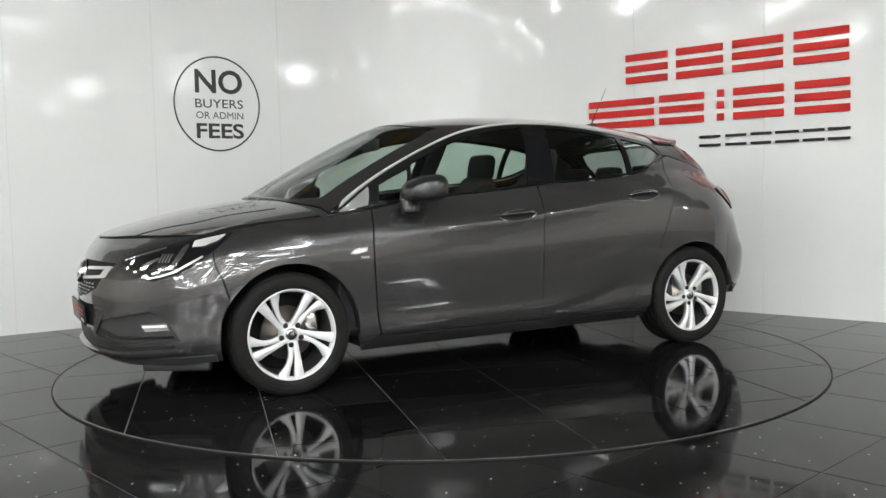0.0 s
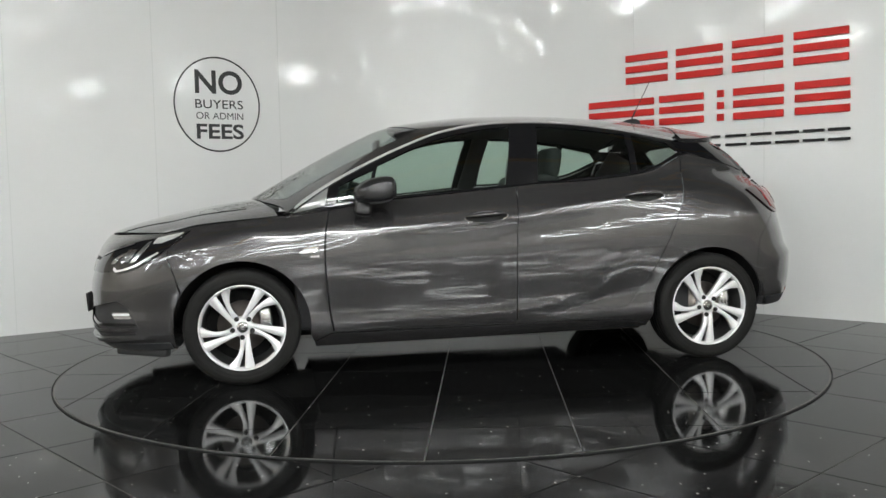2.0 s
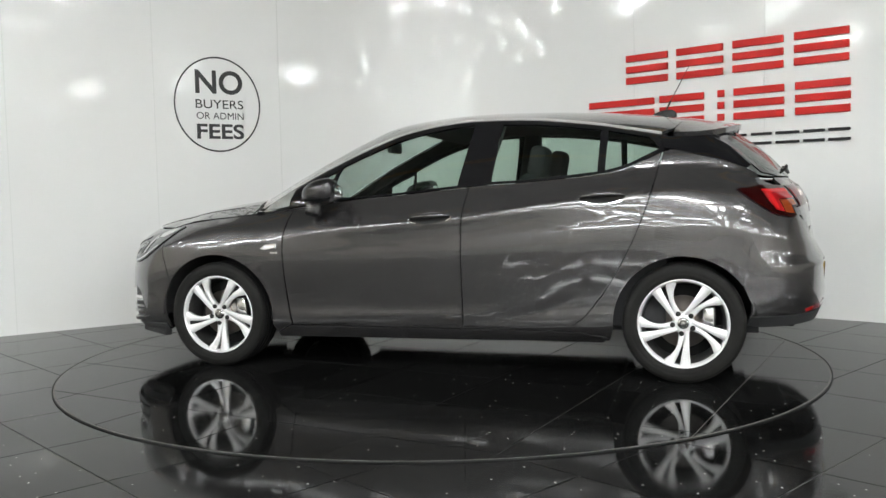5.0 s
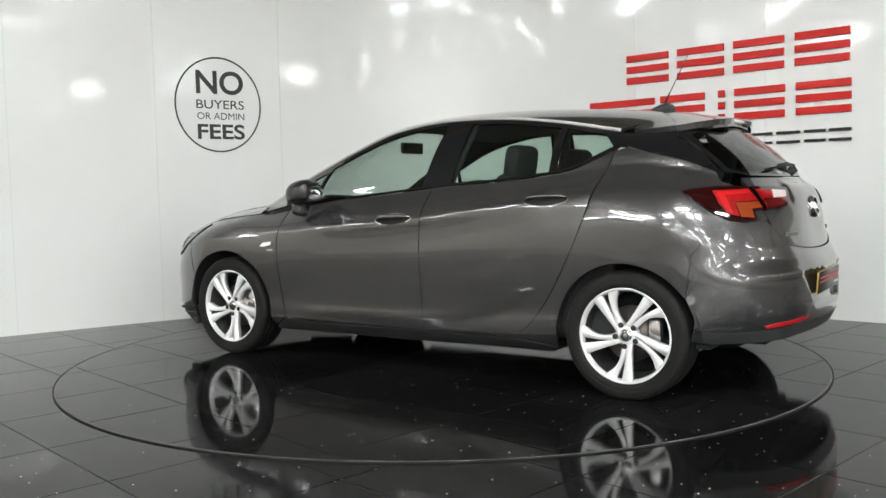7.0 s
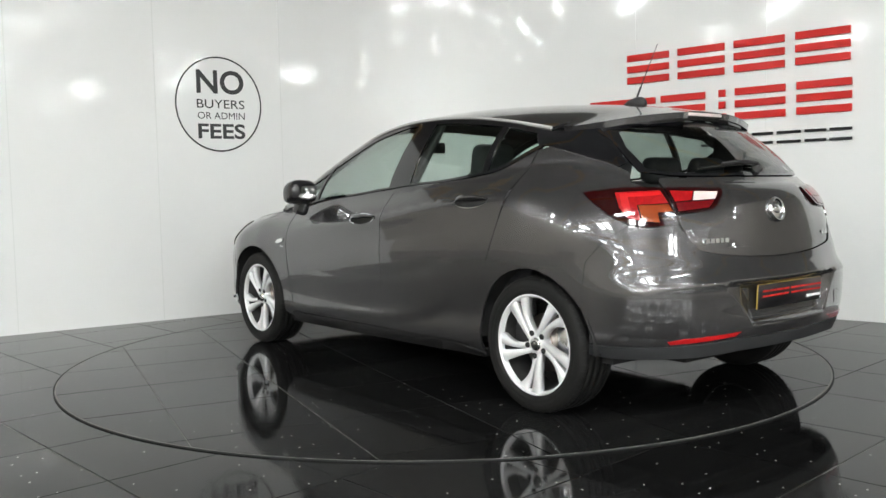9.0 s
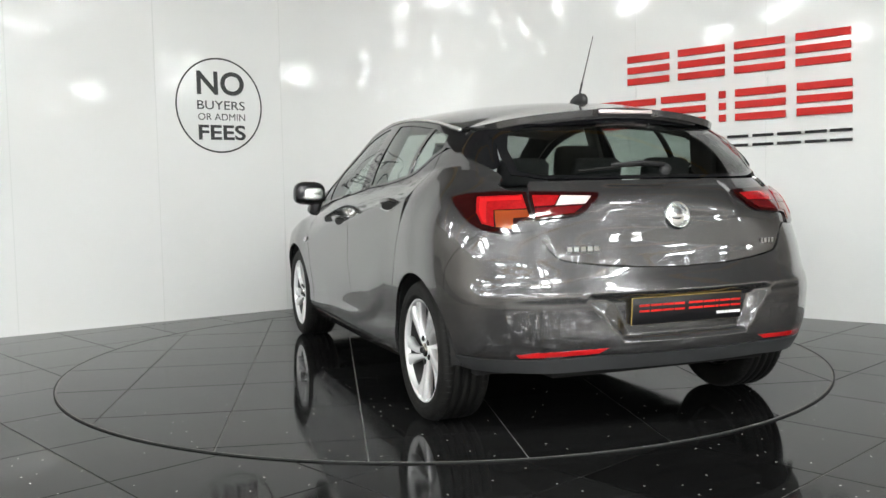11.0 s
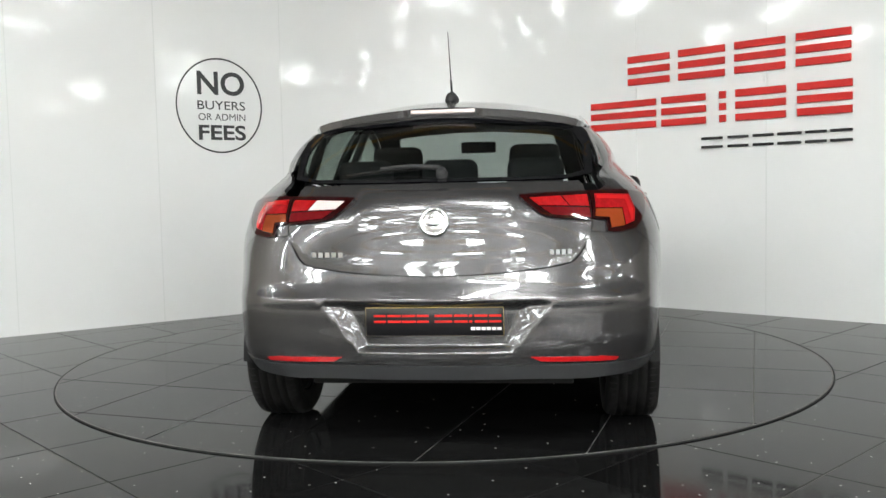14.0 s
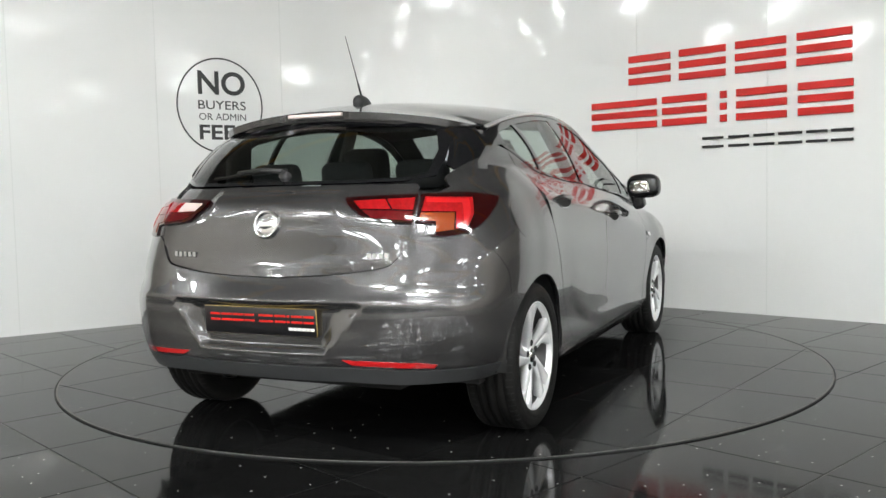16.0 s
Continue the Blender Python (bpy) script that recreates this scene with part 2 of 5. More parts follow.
def build_studio_wall():
    h, tan_len = 3.4, 1.42
    plan = [COR + DIR_L * s for s in (-5.3, -5.2, -4.6, -4.1, -3.0, -1.9, -tan_len)]
    a, b = COR - DIR_L * tan_len, COR + DIR_R * tan_len
    for k in range(1, 24):
        t = k / 24
        plan.append(a * (1 - t) ** 2 + COR * (2 * t * (1 - t)) * 1.0 + b * t * t)
    plan += [COR + DIR_R * s for s in (tan_len, 2.01, 3.13, 4.3, 5.0, 5.5)]
    bm = bmesh.new()
    front = [(bm.verts.new((p.x, p.y, FLOOR_Z)), bm.verts.new((p.x, p.y, h))) for p in plan]
    back = []
    for i, p in enumerate(plan):
        d = (plan[min(i + 1, len(plan) - 1)] - plan[max(i - 1, 0)]).normalized()
        q = p + Vector((-d.y, d.x)) * 0.1
        back.append((bm.verts.new((q.x, q.y, FLOOR_Z)), bm.verts.new((q.x, q.y, h))))
    for i in range(len(plan) - 1):
        bm.faces.new((front[i][0], front[i + 1][0], front[i + 1][1], front[i][1]))
        bm.faces.new((back[i + 1][0], back[i][0], back[i][1], back[i + 1][1]))
        bm.faces.new((front[i][1], front[i + 1][1], back[i + 1][1], back[i][1]))
    bmesh.ops.recalc_face_normals(bm, faces=bm.faces)
    w = part("wall_studio", bm, WALL)
    for e in w.data.edges:
        a, b = (w.data.vertices[i].co for i in e.vertices)
        e.use_edge_sharp = abs(a.z - b.z) < 0.01
    tagged(w, "glossy white panelled studio wall with rounded corner", "wall", kind="structure")
    # joint strips between the panels, and a thin groove at each side
    for side, s in (("L", -4.1), ("L", -3.0), ("L", -1.9), ("R", 2.01), ("R", 3.13), ("R", 4.3)):
        mesh = box_bm((0.007, h, 0.003), wall_frame(side, s, h / 2 + FLOOR_Z + 0.002, 0.001))
        j = part("panel_joint", mesh, JOINT, w, smooth=False)
    bm = box_bm((0.02, 0.45, 0.012), wall_frame("R", 1.99, 0.42, 0.006), 0.003)
    part("joint_cover", bm, JOINT, w)
    return w


wall = build_studio_wall()


def text_mesh(body, m, width, height, material, parent, name, bold=0.0, space=1.0):
    cu = bpy.data.curves.new(name, "FONT")
    cu.body = body
    cu.offset = bold
    cu.space_character = space
    cu.extrude = 0.0
    cu.resolution_u = 6
    tmp = new(name, cu)
    dg = bpy.context.evaluated_depsgraph_get()
    me = bpy.data.meshes.new_from_object(tmp.evaluated_get(dg))
    bpy.data.objects.remove(tmp)
    bpy.data.curves.remove(cu)
    co = np.array([v.co[:] for v in me.vertices])
    lo, hi = co.min(0), co.max(0)
    for v in me.vertices:
        v.co.x = (v.co.x - lo[0]) / (hi[0] - lo[0]) * width - width / 2
        v.co.y = (v.co.y - lo[1]) / (hi[1] - lo[1]) * height - height / 2
        v.co = m @ v.co
    me.materials.clear()
    me.materials.append(material)
    ob = new(name, me)
    ob.parent = parent
    return ob


def build_round_sign():
    sign = new("round_wall_sticker")
    tagged(sign, "round black outline sticker with fee slogan on white wall", "wall sign")
    c, z = -2.463, 1.785
    m = wall_frame("L", c, z, 0.003)
    bm = bmesh.new()
    rings = []
    for k in range(96):
        a = 2 * math.pi * k / 96
        rings.append([bm.verts.new(m @ Vector((r * math.cos(a) * 0.945, r * math.sin(a), h))) for r, h in ((0.400, 0.0), (0.400, 0.0015), (0.387, 0.0015), (0.387, 0.0))])
    for k in range(96):
        p, q = rings[k], rings[(k + 1) % 96]
        for i in range(3):
            bm.faces.new((p[i], p[i + 1], q[i + 1], q[i]))
    bmesh.ops.recalc_face_normals(bm, faces=bm.faces)
    part("outline_ring", bm, VINYL, sign)
    for word, s, zz, w, hh, bold in (("NO", -2.449, 1.972, 0.415, 0.2, 0.022), ("BUYERS", -2.449, 1.7875, 0.418, 0.074, 0.004), ("OR ADMIN", -2.447, 1.689, 0.413, 0.058, 0.0), ("FEES", -2.447, 1.558, 0.414, 0.128, 0.024)):
        text_mesh(word, wall_frame("L", s, zz, 0.004), w, hh, VINYL, sign, "word", bold)
    return sign


round_sign = build_round_sign()


def build_dealer_sign():
    """The dealer's name stands as plain stripes, one block for each character."""
    sign = new("raised_wall_sign")
    tagged(sign, "raised red and black acrylic sign on white wall", "wall sign")
    blocks = [(1.94, 2.325, 1.89, 2.135, 0), (2.405, 2.802, 1.89, 2.138, 0), (2.881, 3.278, 1.896, 2.143, 0), (3.358, 3.752, 1.9, 2.147, 0),
              (1.572, 2.2, 1.522, 1.763, 0), (2.252, 2.641, 1.524, 1.767, 0), (2.757, 2.811, 1.526, 1.77, 0), (2.89, 3.284, 1.526, 1.772, 0), (3.369, 3.764, 1.529, 1.775, 0),
              (2.606, 2.782, 1.322, 1.412, 1), (2.826, 2.993, 1.322, 1.413, 1), (3.03, 3.19, 1.322, 1.414, 1), (3.222, 3.4, 1.322, 1.415, 1), (3.43, 3.585, 1.323, 1.416, 1), (3.61, 3.767, 1.323, 1.417, 1)]
    for x0, x1, z0, z1, black in blocks:
        t = 0.021 if black else 0.056
        n = 2 if black else 3
        for k in range(n):
            zc = z0 + t / 2 + (z1 - z0 - t) * k / (n - 1)
            m = wall_frame("R", (x0 + x1) / 2, zc, 0.012)
            part("stripe", box_bm((x1 - x0, t, 0.02), m, 0.002, 1), SIGN_BLACK if black else SIGN_RED, sign, "black stripe" if black else "red stripe", smooth=False)
    return sign


dealer_sign = build_dealer_sign()


def build_ground():
    g = 60.0
    bm = bmesh.new()
    bm.faces.new([bm.verts.new(v) for v in ((-g, -g, FLOOR_Z - 0.006), (g, -g, FLOOR_Z - 0.006), (g, g, FLOOR_Z - 0.006), (-g, g, FLOOR_Z - 0.006))])
    return tagged(part("floor", bm, SLAB, smooth=False), "black polished stone tile floor with thin grey joints", "floor", kind="structure")


floor_ob = build_ground()
part("tile_bed", lathe_bm([(0.0, FLOOR_Z - 0.003), (5.0, FLOOR_Z - 0.003), (5.0, FLOOR_Z - 0.005), (0.0, FLOOR_Z - 0.005)], 64, pose(0, -1, 0)), GROUT, floor_ob, "grey joint mortar", smooth=False)


def build_turntable():
    t = new("turntable")
    tagged(t, "round turntable flush in the floor, black polished tiles", "turntable")
    # carrier disc with a dark rim
    prof = [(0.0, -0.0035), (R_TABLE - 0.012, -0.0035), (R_TABLE - 0.012, -0.0008), (R_TABLE - 0.006, -0.0008), (R_TABLE - 0.006, -0.03), (0.0, -0.03)]
    part("carrier_disc", lathe_bm(prof, 128), GROUT, t, smooth=False)
    return t


turntable = build_turntable()
rim_prof = [(R_TABLE - 0.004, FLOOR_Z + 0.001), (R_TABLE - 0.004, 0.0003), (R_TABLE + 0.002, 0.0005), (R_TABLE + 0.002, FLOOR_Z + 0.001)]
rim = tagged(part("turntable_ring", lathe_bm(rim_prof, 160), GAP, smooth=False), "dark ring gap round the turntable in the floor", "ring gap", kind="structure")


def build_hall():
    """The dim workshop hall behind the camera, which only shows in reflections."""
    x0, x1, y0, y1, h = -14.0, 20.0, -40.0, 9.0, 5.6
    for i, (cx, cy, sx, sy) in enumerate(((x0, (y0 + y1) / 2, 0.2, y1 - y0), (x1, (y0 + y1) / 2, 0.2, y1 - y0), ((x0 + x1) / 2, y0, x1 - x0, 0.2), ((x0 + x1) / 2, y1, x1 - x0, 0.2))):
        w = part("wall_hall", box_bm((sx, sy, h), pose(cx, cy, h / 2 - 0.01)), HALL, smooth=False)
        tagged(w, "dull clad wall of the workshop hall", "wall", kind="structure")
    c = part("ceiling", box_bm((x1 - x0, y1 - y0, 0.2), pose((x0 + x1) / 2, (y0 + y1) / 2, h + 0.1)), ROOF, smooth=False)
    tagged(c, "dull sheet roof of the workshop hall", "ceiling", kind="structure")
    for y in (-36.0, -31.5, -27.2, -23.0, -18.8, -14.6, -10.5, -7.0, -3.5, 0.0, 3.5):
        bm = bmesh.new()
        for dz in (0, 0.22):
            add_box(bm, (x1 - x0 - 0.2, 0.14, 0.02), pose((x0 + x1) / 2, y, 5.2 + dz))
        add_box(bm, (x1 - x0 - 0.2, 0.02, 0.22), pose((x0 + x1) / 2, y, 5.31))
        b = part("roof_beam", bm, BEAM, smooth=False)
        tagged(b, "ochre painted steel roof beam", "beam", group="roof beams", kind="structure")


build_hall()


def build_strip_light():
    f = new("strip_light")
    tagged(f, "twin fluorescent strip light hung under the roof", "ceiling light", group="strip lights in the hall")
    part("housing", box_bm((1.6, 0.26, 0.05), pose(0, 0, 0.06), 0.01), HOUSING, f)
    for x in (-0.6, 0.6):
        part("hanger", lathe_bm([(0.0, 0.0), (0.006, 0.0), (0.006, 0.86), (0.0, 0.86)], 8, pose(x, 0, 0.07)), HOUSING, f, "thin hanger rod")
    for y in (-0.07, 0.07):
        bm = lathe_bm([(0.0, -0.75), (0.04, -0.75), (0.04, 0.75), (0.0, 0.75)], 10, pose(0, y, 0, 0, 90, 0))
        part("tube", bm, TUBE, f, "glowing white tube")
    return f


LIGHTS = [(x, y) for y in (-33.5, -28.5, -24.0, -19.8) for x in (-9.5, -5.6, -1.7, 2.2, 6.1, 10.0, 13.9, 17.8)]
# Six left strips and last three right ones: added to brighten wall and flank.
LIGHTS += [(x, -15.5) for x in (-5.6, -1.7, 2.2, 6.1)] + [(11.5, -15.5), (15.4, -11.5), (11.5, -8.5), (15.4, -7.5), (17.6, -4.5), (15.4, -15.5)] + [(0.3, -5.6), (4.2, -5.6)] + [(x, y) for y in (-1.5, -4.8, -8.1) for x in (-8.4, -11.6)]
first = build_strip_light()
first.matrix_basis = pose(LIGHTS[0][0], LIGHTS[0][1], 4.7)
for x, y in LIGHTS[1:]:
    copy_thing(first, pose(x, y, 4.7))


def build_panel_light():
    f = new("panel_light")
    tagged(f, "flat rectangular lit panel hung under the roof", "ceiling light", group="panel lights in the hall")
    part("frame", box_bm((1.26, 0.66, 0.04), pose(0, 0, 0.03), 0.008), HOUSING, f)
    part("diffuser", box_bm((1.2, 0.6, 0.012), pose(0, 0, 0.006)), LED, f, "glowing white diffuser", smooth=False)
    for x in (-0.5, 0.5):
        part("hanger", lathe_bm([(0.0, 0.0), (0.006, 0.0), (0.006, 0.56), (0.0, 0.56)], 8, pose(x, 0, 0.045)), HOUSING, f, "thin hanger rod")
    return f


PANELS = [(x, y) for y in (-12.0, -7.4) for x in (-7.0, -6.0, -3.1, -2.1, 0.8, 1.8)] + [(6.2, -9.8), (7.2, -9.8)]
first = build_panel_light()
first.matrix_basis = pose(PANELS[0][0], PANELS[0][1], 5.0, 0, 0, 90)
for x, y in PANELS[1:]:
    copy_thing(first, pose(x, y, 5.0, 0, 0, 90))


# ---- the car ----
CAR_OFF = (-0.1423, -0.2174)
car = new("hatchback_car")
tagged(car, "dark grey metallic five-door hatchback parked on the turntable", "car")
OFF = Vector((CAR_OFF[0], CAR_OFF[1], 0))

# Lines round the body from the nose's middle to the tail's middle, from below upwards.
RINGS = [
    "2.10,0,.17 2.07,.35,.17 1.98,.60,.17 1.83,.74,.17 1.65,.80,.17 1.33,.82,.18 .9,.82,.19 .3,.82,.19 -.2,.82,.19 -.8,.82,.20 -1.33,.82,.22 -1.6,.80,.25 -1.80,.74,.27 -1.945,.595,.285 -2.02,.32,.285 -2.045,0,.285",
    "2.20,0,.24 2.165,.35,.24 2.06,.62,.25 1.87,.79,.26 1.65,.86,.26 1.33,.875,.26 .9,.862,.25 .3,.862,.25 -.2,.862,.25 -.8,.862,.25 -1.33,.88,.28 -1.6,.865,.32 -1.825,.785,.355 -1.965,.632,.372 -2.055,.34,.378 -2.085,0,.378",
    "2.215,0,.42 2.18,.35,.42 2.075,.62,.42 1.875,.80,.43 1.65,.88,.44 1.33,.895,.44 .9,.872,.38 .3,.868,.36 -.2,.868,.37 -.8,.875,.42 -1.33,.895,.46 -1.6,.882,.48 -1.846,.804,.50 -1.975,.652,.50 -2.06,.355,.50 -2.09,0,.50",
    "2.215,0,.55 2.175,.35,.55 2.06,.63,.56 1.865,.805,.57 1.65,.887,.60 1.33,.907,.66 .9,.893,.56 .3,.893,.54 -.2,.893,.55 -.8,.898,.60 -1.33,.908,.66 -1.6,.888,.62 -1.846,.802,.60 -1.973,.650,.60 -2.056,.355,.60 -2.086,0,.60",
    "2.20,0,.61 2.16,.35,.61 2.045,.63,.62 1.85,.80,.63 1.64,.882,.66 1.33,.903,.71 .9,.897,.65 .3,.900,.66 -.2,.902,.68 -.8,.905,.72 -1.33,.908,.75 -1.6,.888,.70 -1.838,.788,.65 -1.958,.637,.64 -2.043,.352,.635 -2.072,0,.63",
    "2.18,0,.67 2.14,.35,.67 2.02,.63,.68 1.83,.79,.69 1.62,.87,.73 1.33,.888,.76 .9,.893,.735 .3,.892,.775 -.2,.892,.81 -.8,.892,.88 -1.33,.895,.88 -1.6,.878,.84 -1.818,.774,.76 -1.932,.635,.73 -2.01,.36,.71 -2.036,0,.70",
    "2.15,0,.735 2.11,.33,.745 1.98,.60,.755 1.79,.745,.76 1.59,.825,.79 1.33,.86,.82 .9,.886,.775 .3,.893,.825 -.2,.893,.865 -.8,.883,.955 -1.33,.862,.98 -1.6,.818,.975 -1.758,.720,.96 -1.858,.592,.96 -1.94,.345,.965 -1.97,0,.965",
    "2.10,0,.80 2.05,.32,.81 1.90,.55,.815 1.72,.69,.82 1.55,.742,.85 1.33,.765,.875 .9,.798,.93 .3,.80,.99 -.2,.80,1.03 -.8,.783,1.07 -1.33,.735,1.12 -1.6,.69,1.08 -1.70,.645,1.055 -1.79,.545,1.045 -1.87,.32,1.045 -1.91,0,1.045",
]
# side glass and rear glass: foot and head of each upright line
GH = ["1.10,.785,.895 1.09,.775,.905", ".87,.80,.935 .86,.72,1.055", ".62,.80,.965 .61,.67,1.185", ".37,.80,.985 .37,.63,1.29", ".18,.80,1.0 .18,.615,1.355",
      "-.06,.80,1.02 -.06,.605,1.395", "-.3,.80,1.035 -.29,.605,1.405", "-.57,.79,1.05 -.57,.605,1.395", "-.9,.778,1.08 -.87,.605,1.36", "-1.2,.752,1.11 -1.12,.61,1.315",
      "-1.42,.72,1.11 -1.28,.615,1.285", "-1.6,.685,1.08 -1.38,.612,1.28", "-1.70,.64,1.055 -1.45,.585,1.28", "-1.79,.54,1.045 -1.51,.50,1.292", "-1.87,.32,1.045 -1.58,.29,1.305", "-1.91,0,1.045 -1.62,0,1.31"]
# windscreen and roof: edge and middle of each line across
TOP = ["1.09,.775,.905 1.30,0,.985", ".86,.72,1.055 1.09,0,1.105", ".61,.67,1.185 .86,0,1.23", ".37,.63,1.29 .65,0,1.335", ".18,.615,1.355 .45,0,1.415", "-.06,.605,1.395 .14,0,1.46",
       "-.29,.605,1.405 -.2,0,1.476", "-.57,.605,1.395 -.52,0,1.474", "-.87,.605,1.36 -.86,0,1.458", "-1.12,.61,1.318 -1.16,0,1.432", "-1.28,.615,1.292 -1.38,0,1.402", "-1.42,.60,1.293 -1.53,0,1.375", "-1.52,.56,1.305 -1.67,0,1.350"]


def table(rows):
    return [[tuple(float(c) for c in w.split(",")) for w in r.split()] for r in rows]


class Skin:
    """The car's ideal outer skin, half of it, that panels are laid on."""

    def __init__(self):
        self.v, self.f = [], []

    def grid(self, G):
        """G: rows x columns x 3."""
        n, m = G.shape[:2]
        o = len(self.v)
        self.v += [Vector(p) for p in G.reshape(-1, 3)]
        for i in range(n - 1):
            for j in range(m - 1):
                a, b, c, d = o + i * m + j, o + i * m + j + 1, o + (i + 1) * m + j + 1, o + (i + 1) * m + j
                self.f += [(a, b, c), (a, c, d)]

    def finish(self):
        self.n = [Vector((0, 0, 0)) for _ in self.v]
        for f in self.f:
            a, b, c = (self.v[i] for i in f)
            k = (b - a).cross(c - a)
            mid = (a + b + c) / 3
            if k.dot(mid - Vector((max(-1.2, min(1.2, mid.x)), 0, 0.6))) < 0:
                k = -k
            for i in f:
                self.n[i] += k
        # on the middle plane normals have no sideways part
        for i, p in enumerate(self.v):
            if p.y < 1e-4:
                self.n[i].y = 0
            self.n[i].normalize()
        self.tree = BVHTree.FromPolygons(self.v, self.f)

    def normal(self, idx, co):
        a, b, c = self.f[idx]
        A, B, C = self.v[a], self.v[b], self.v[c]
        e1, e2, r = B - A, C - A, co - A
        d11, d12, d22, r1, r2 = e1.dot(e1), e1.dot(e2), e2.dot(e2), r.dot(e1), r.dot(e2)
        den = d11 * d22 - d12 * d12 or 1e-12
        v, w = (d22 * r1 - d12 * r2) / den, (d11 * r2 - d12 * r1) / den
        return (self.n[a] * (1 - v - w) + self.n[b] * v + self.n[c] * w).normalized()

    def cast(self, o, d):
        s = 1
        if o.y < 0 or (abs(o.y) < 1e-9 and d.y > 0):
            s = -1
        o2, d2 = Vector((o.x, o.y * s, o.z)), Vector((d.x, d.y * s, d.z))
        co, _, idx, _ = self.tree.ray_cast(o2, d2)
        if co is None:
            # slide to the nearest place of the skin along the ray
            best = None
            for k in range(40):
                q = o2 + d2 * (0.5 + k * 0.06)
                p, _, i2, dist = self.tree.find_nearest(q)
                if best is None or dist < best[0]:
                    best = (dist, p, i2)
            co, idx = best[1], best[2]
        n = self.normal(idx, co)
        if n.dot(d2) > 0.3:
            n = -n
        return Vector((co.x, co.y * s, co.z)), Vector((n.x, n.y * s, n.z))


skin_low, skin_glass, skin_top = Skin(), Skin(), Skin()
low_rows = np.array([mono(r, 14) for r in table(RINGS)])
# even out the long flanks between the wheels
gk = np.exp(-0.5 * (np.arange(-30, 31) / 12.0) ** 2)
gk /= gk.sum()
for row in low_rows:
    even = np.stack([np.convolve(np.pad(row[:, k], 30, mode="edge"), gk, mode="valid") for k in range(3)], 1)
    w = np.clip((1.30 - np.abs(row[:, 0])) / 0.35, 0, 1)[:, None] * (row[:, 1:2] > 0.7)
    row += (even - row) * w * (3 - 2 * w) * w
skin_low.grid(np.array([even_spline(low_rows[:, j], 12) for j in range(low_rows.shape[1])]))
gh = table(GH)
foot, headl = mono([r[0] for r in gh], 12), mono([r[1] for r in gh], 12)
cols = []
for a, b in zip(foot, headl):
    col = []
    for k in range(-2, 17):
        t = k / 14
        bulge = 0.022 * 4 * max(0, t) * max(0, 1 - t)
        o = np.array([-bulge if a[0] < -1.7 else 0.0, bulge * np.sign(a[1]) if a[0] > -1.72 else 0.0, bulge * 0.3])
        col.append(a + (b - a) * t + o)
    cols.append(col)
skin_glass.grid(np.array(cols))
tp = table(TOP)
edge, mid_ = spline([r[0] for r in tp], 10), spline([r[1] for r in tp], 10)
rows = []
for a, b in zip(edge, mid_):
    row = []
    for k in range(25):
        w = k / 24
        g = 1 - (1 - w) ** 1.7
        g2 = 1 - (1 - w) ** 2.2
        row.append((a[0] + (b[0] - a[0]) * g, a[1] * (1 - w), a[2] + (b[2] - a[2]) * g2))
    rows.append(row)
skin_top.grid(np.array(rows))
# bonnet
zc = lambda x: np.interp(x, [1.0, 1.15, 1.3, 1.45, 1.6, 1.75, 1.9, 2.0, 2.06, 2.12], [1.005, 0.998, 0.982, 0.962, 0.938, 0.908, 0.872, 0.843, 0.822, 0.793])
ze = lambda x: np.interp(x, [1.0, 1.12, 1.33, 1.55, 1.72, 1.9, 2.05, 2.1], [0.905, 0.895, 0.876, 0.852, 0.822, 0.812, 0.81, 0.80])
nose = np.array(table(RINGS[-1:])[0][:4])
nose = mono(np.vstack([nose, [1.60, 0.735, .84]]), 10)[:41]
rows = []
for k in range(25):
    w = k / 24
    p = nose[min(len(nose) - 1, int(round((w ** 0.9) * 30)))]
    q = np.array((1.27 - 0.17 * w * w, 0.785 * w))
    row = []
    fall = None
    for i in range(29):
        t = i / 28
        x, y = p[0] + (q[0] - p[0]) * t, p[1] + (q[1] - p[1]) * t
        z = zc(x) - (zc(x) - ze(x)) * min(1, y / np.interp(x, [1.1, 1.33, 1.55, 1.72, 2.1], [0.785, 0.76, 0.742, 0.69, 0.66])) ** 2.6
        if fall is None:
            fall = p[2] - z
        row.append((x, y, z + fall * (1 - t) ** 7))
    rows.append(row)
skin_bonnet = Skin()
skin_bonnet.grid(np.array(rows))
skin_side = Skin()
for sk in (skin_low, skin_glass):
    o = len(skin_side.v)
    skin_side.v += [v.copy() for v in sk.v]
    skin_side.f += [tuple(i + o for i in f) for f in sk.f]
for s in (skin_low, skin_glass, skin_top, skin_bonnet, skin_side):
    s.finish()


# laying rays: from the side, from behind in a fan, from ahead in a fan, straight from behind, from above
def side_ray(a, b):
    return Vector((a, 2.5, b)), Vector((0, -1, 0))


def rear_fan(a, b):
    f = math.radians(a)
    d = Vector((-math.cos(f), math.sin(f), 0))
    return Vector((-1.0, 0, b)) + d * 3, -d


def front_fan(a, b):
    f = math.radians(a)
    d = Vector((math.cos(f), math.sin(f), 0))
    return Vector((1.0, 0, b)) + d * 3, -d


def rear_ray(a, b):
    return Vector((-4.0, a, b)), Vector((1, 0, 0))


def top_ray(a, b):
    return Vector((a, b, 3.0)), Vector((0, 0, -1))


def inside(p, poly):
    x, y = p
    r = False
    j = len(poly) - 1
    for i in range(len(poly)):
        xi, yi = poly[i]
        xj, yj = poly[j]
        if (yi > y) != (yj > y) and x < (xj - xi) * (y - yi) / (yj - yi) + xi:
            r = not r
        j = i
    return r


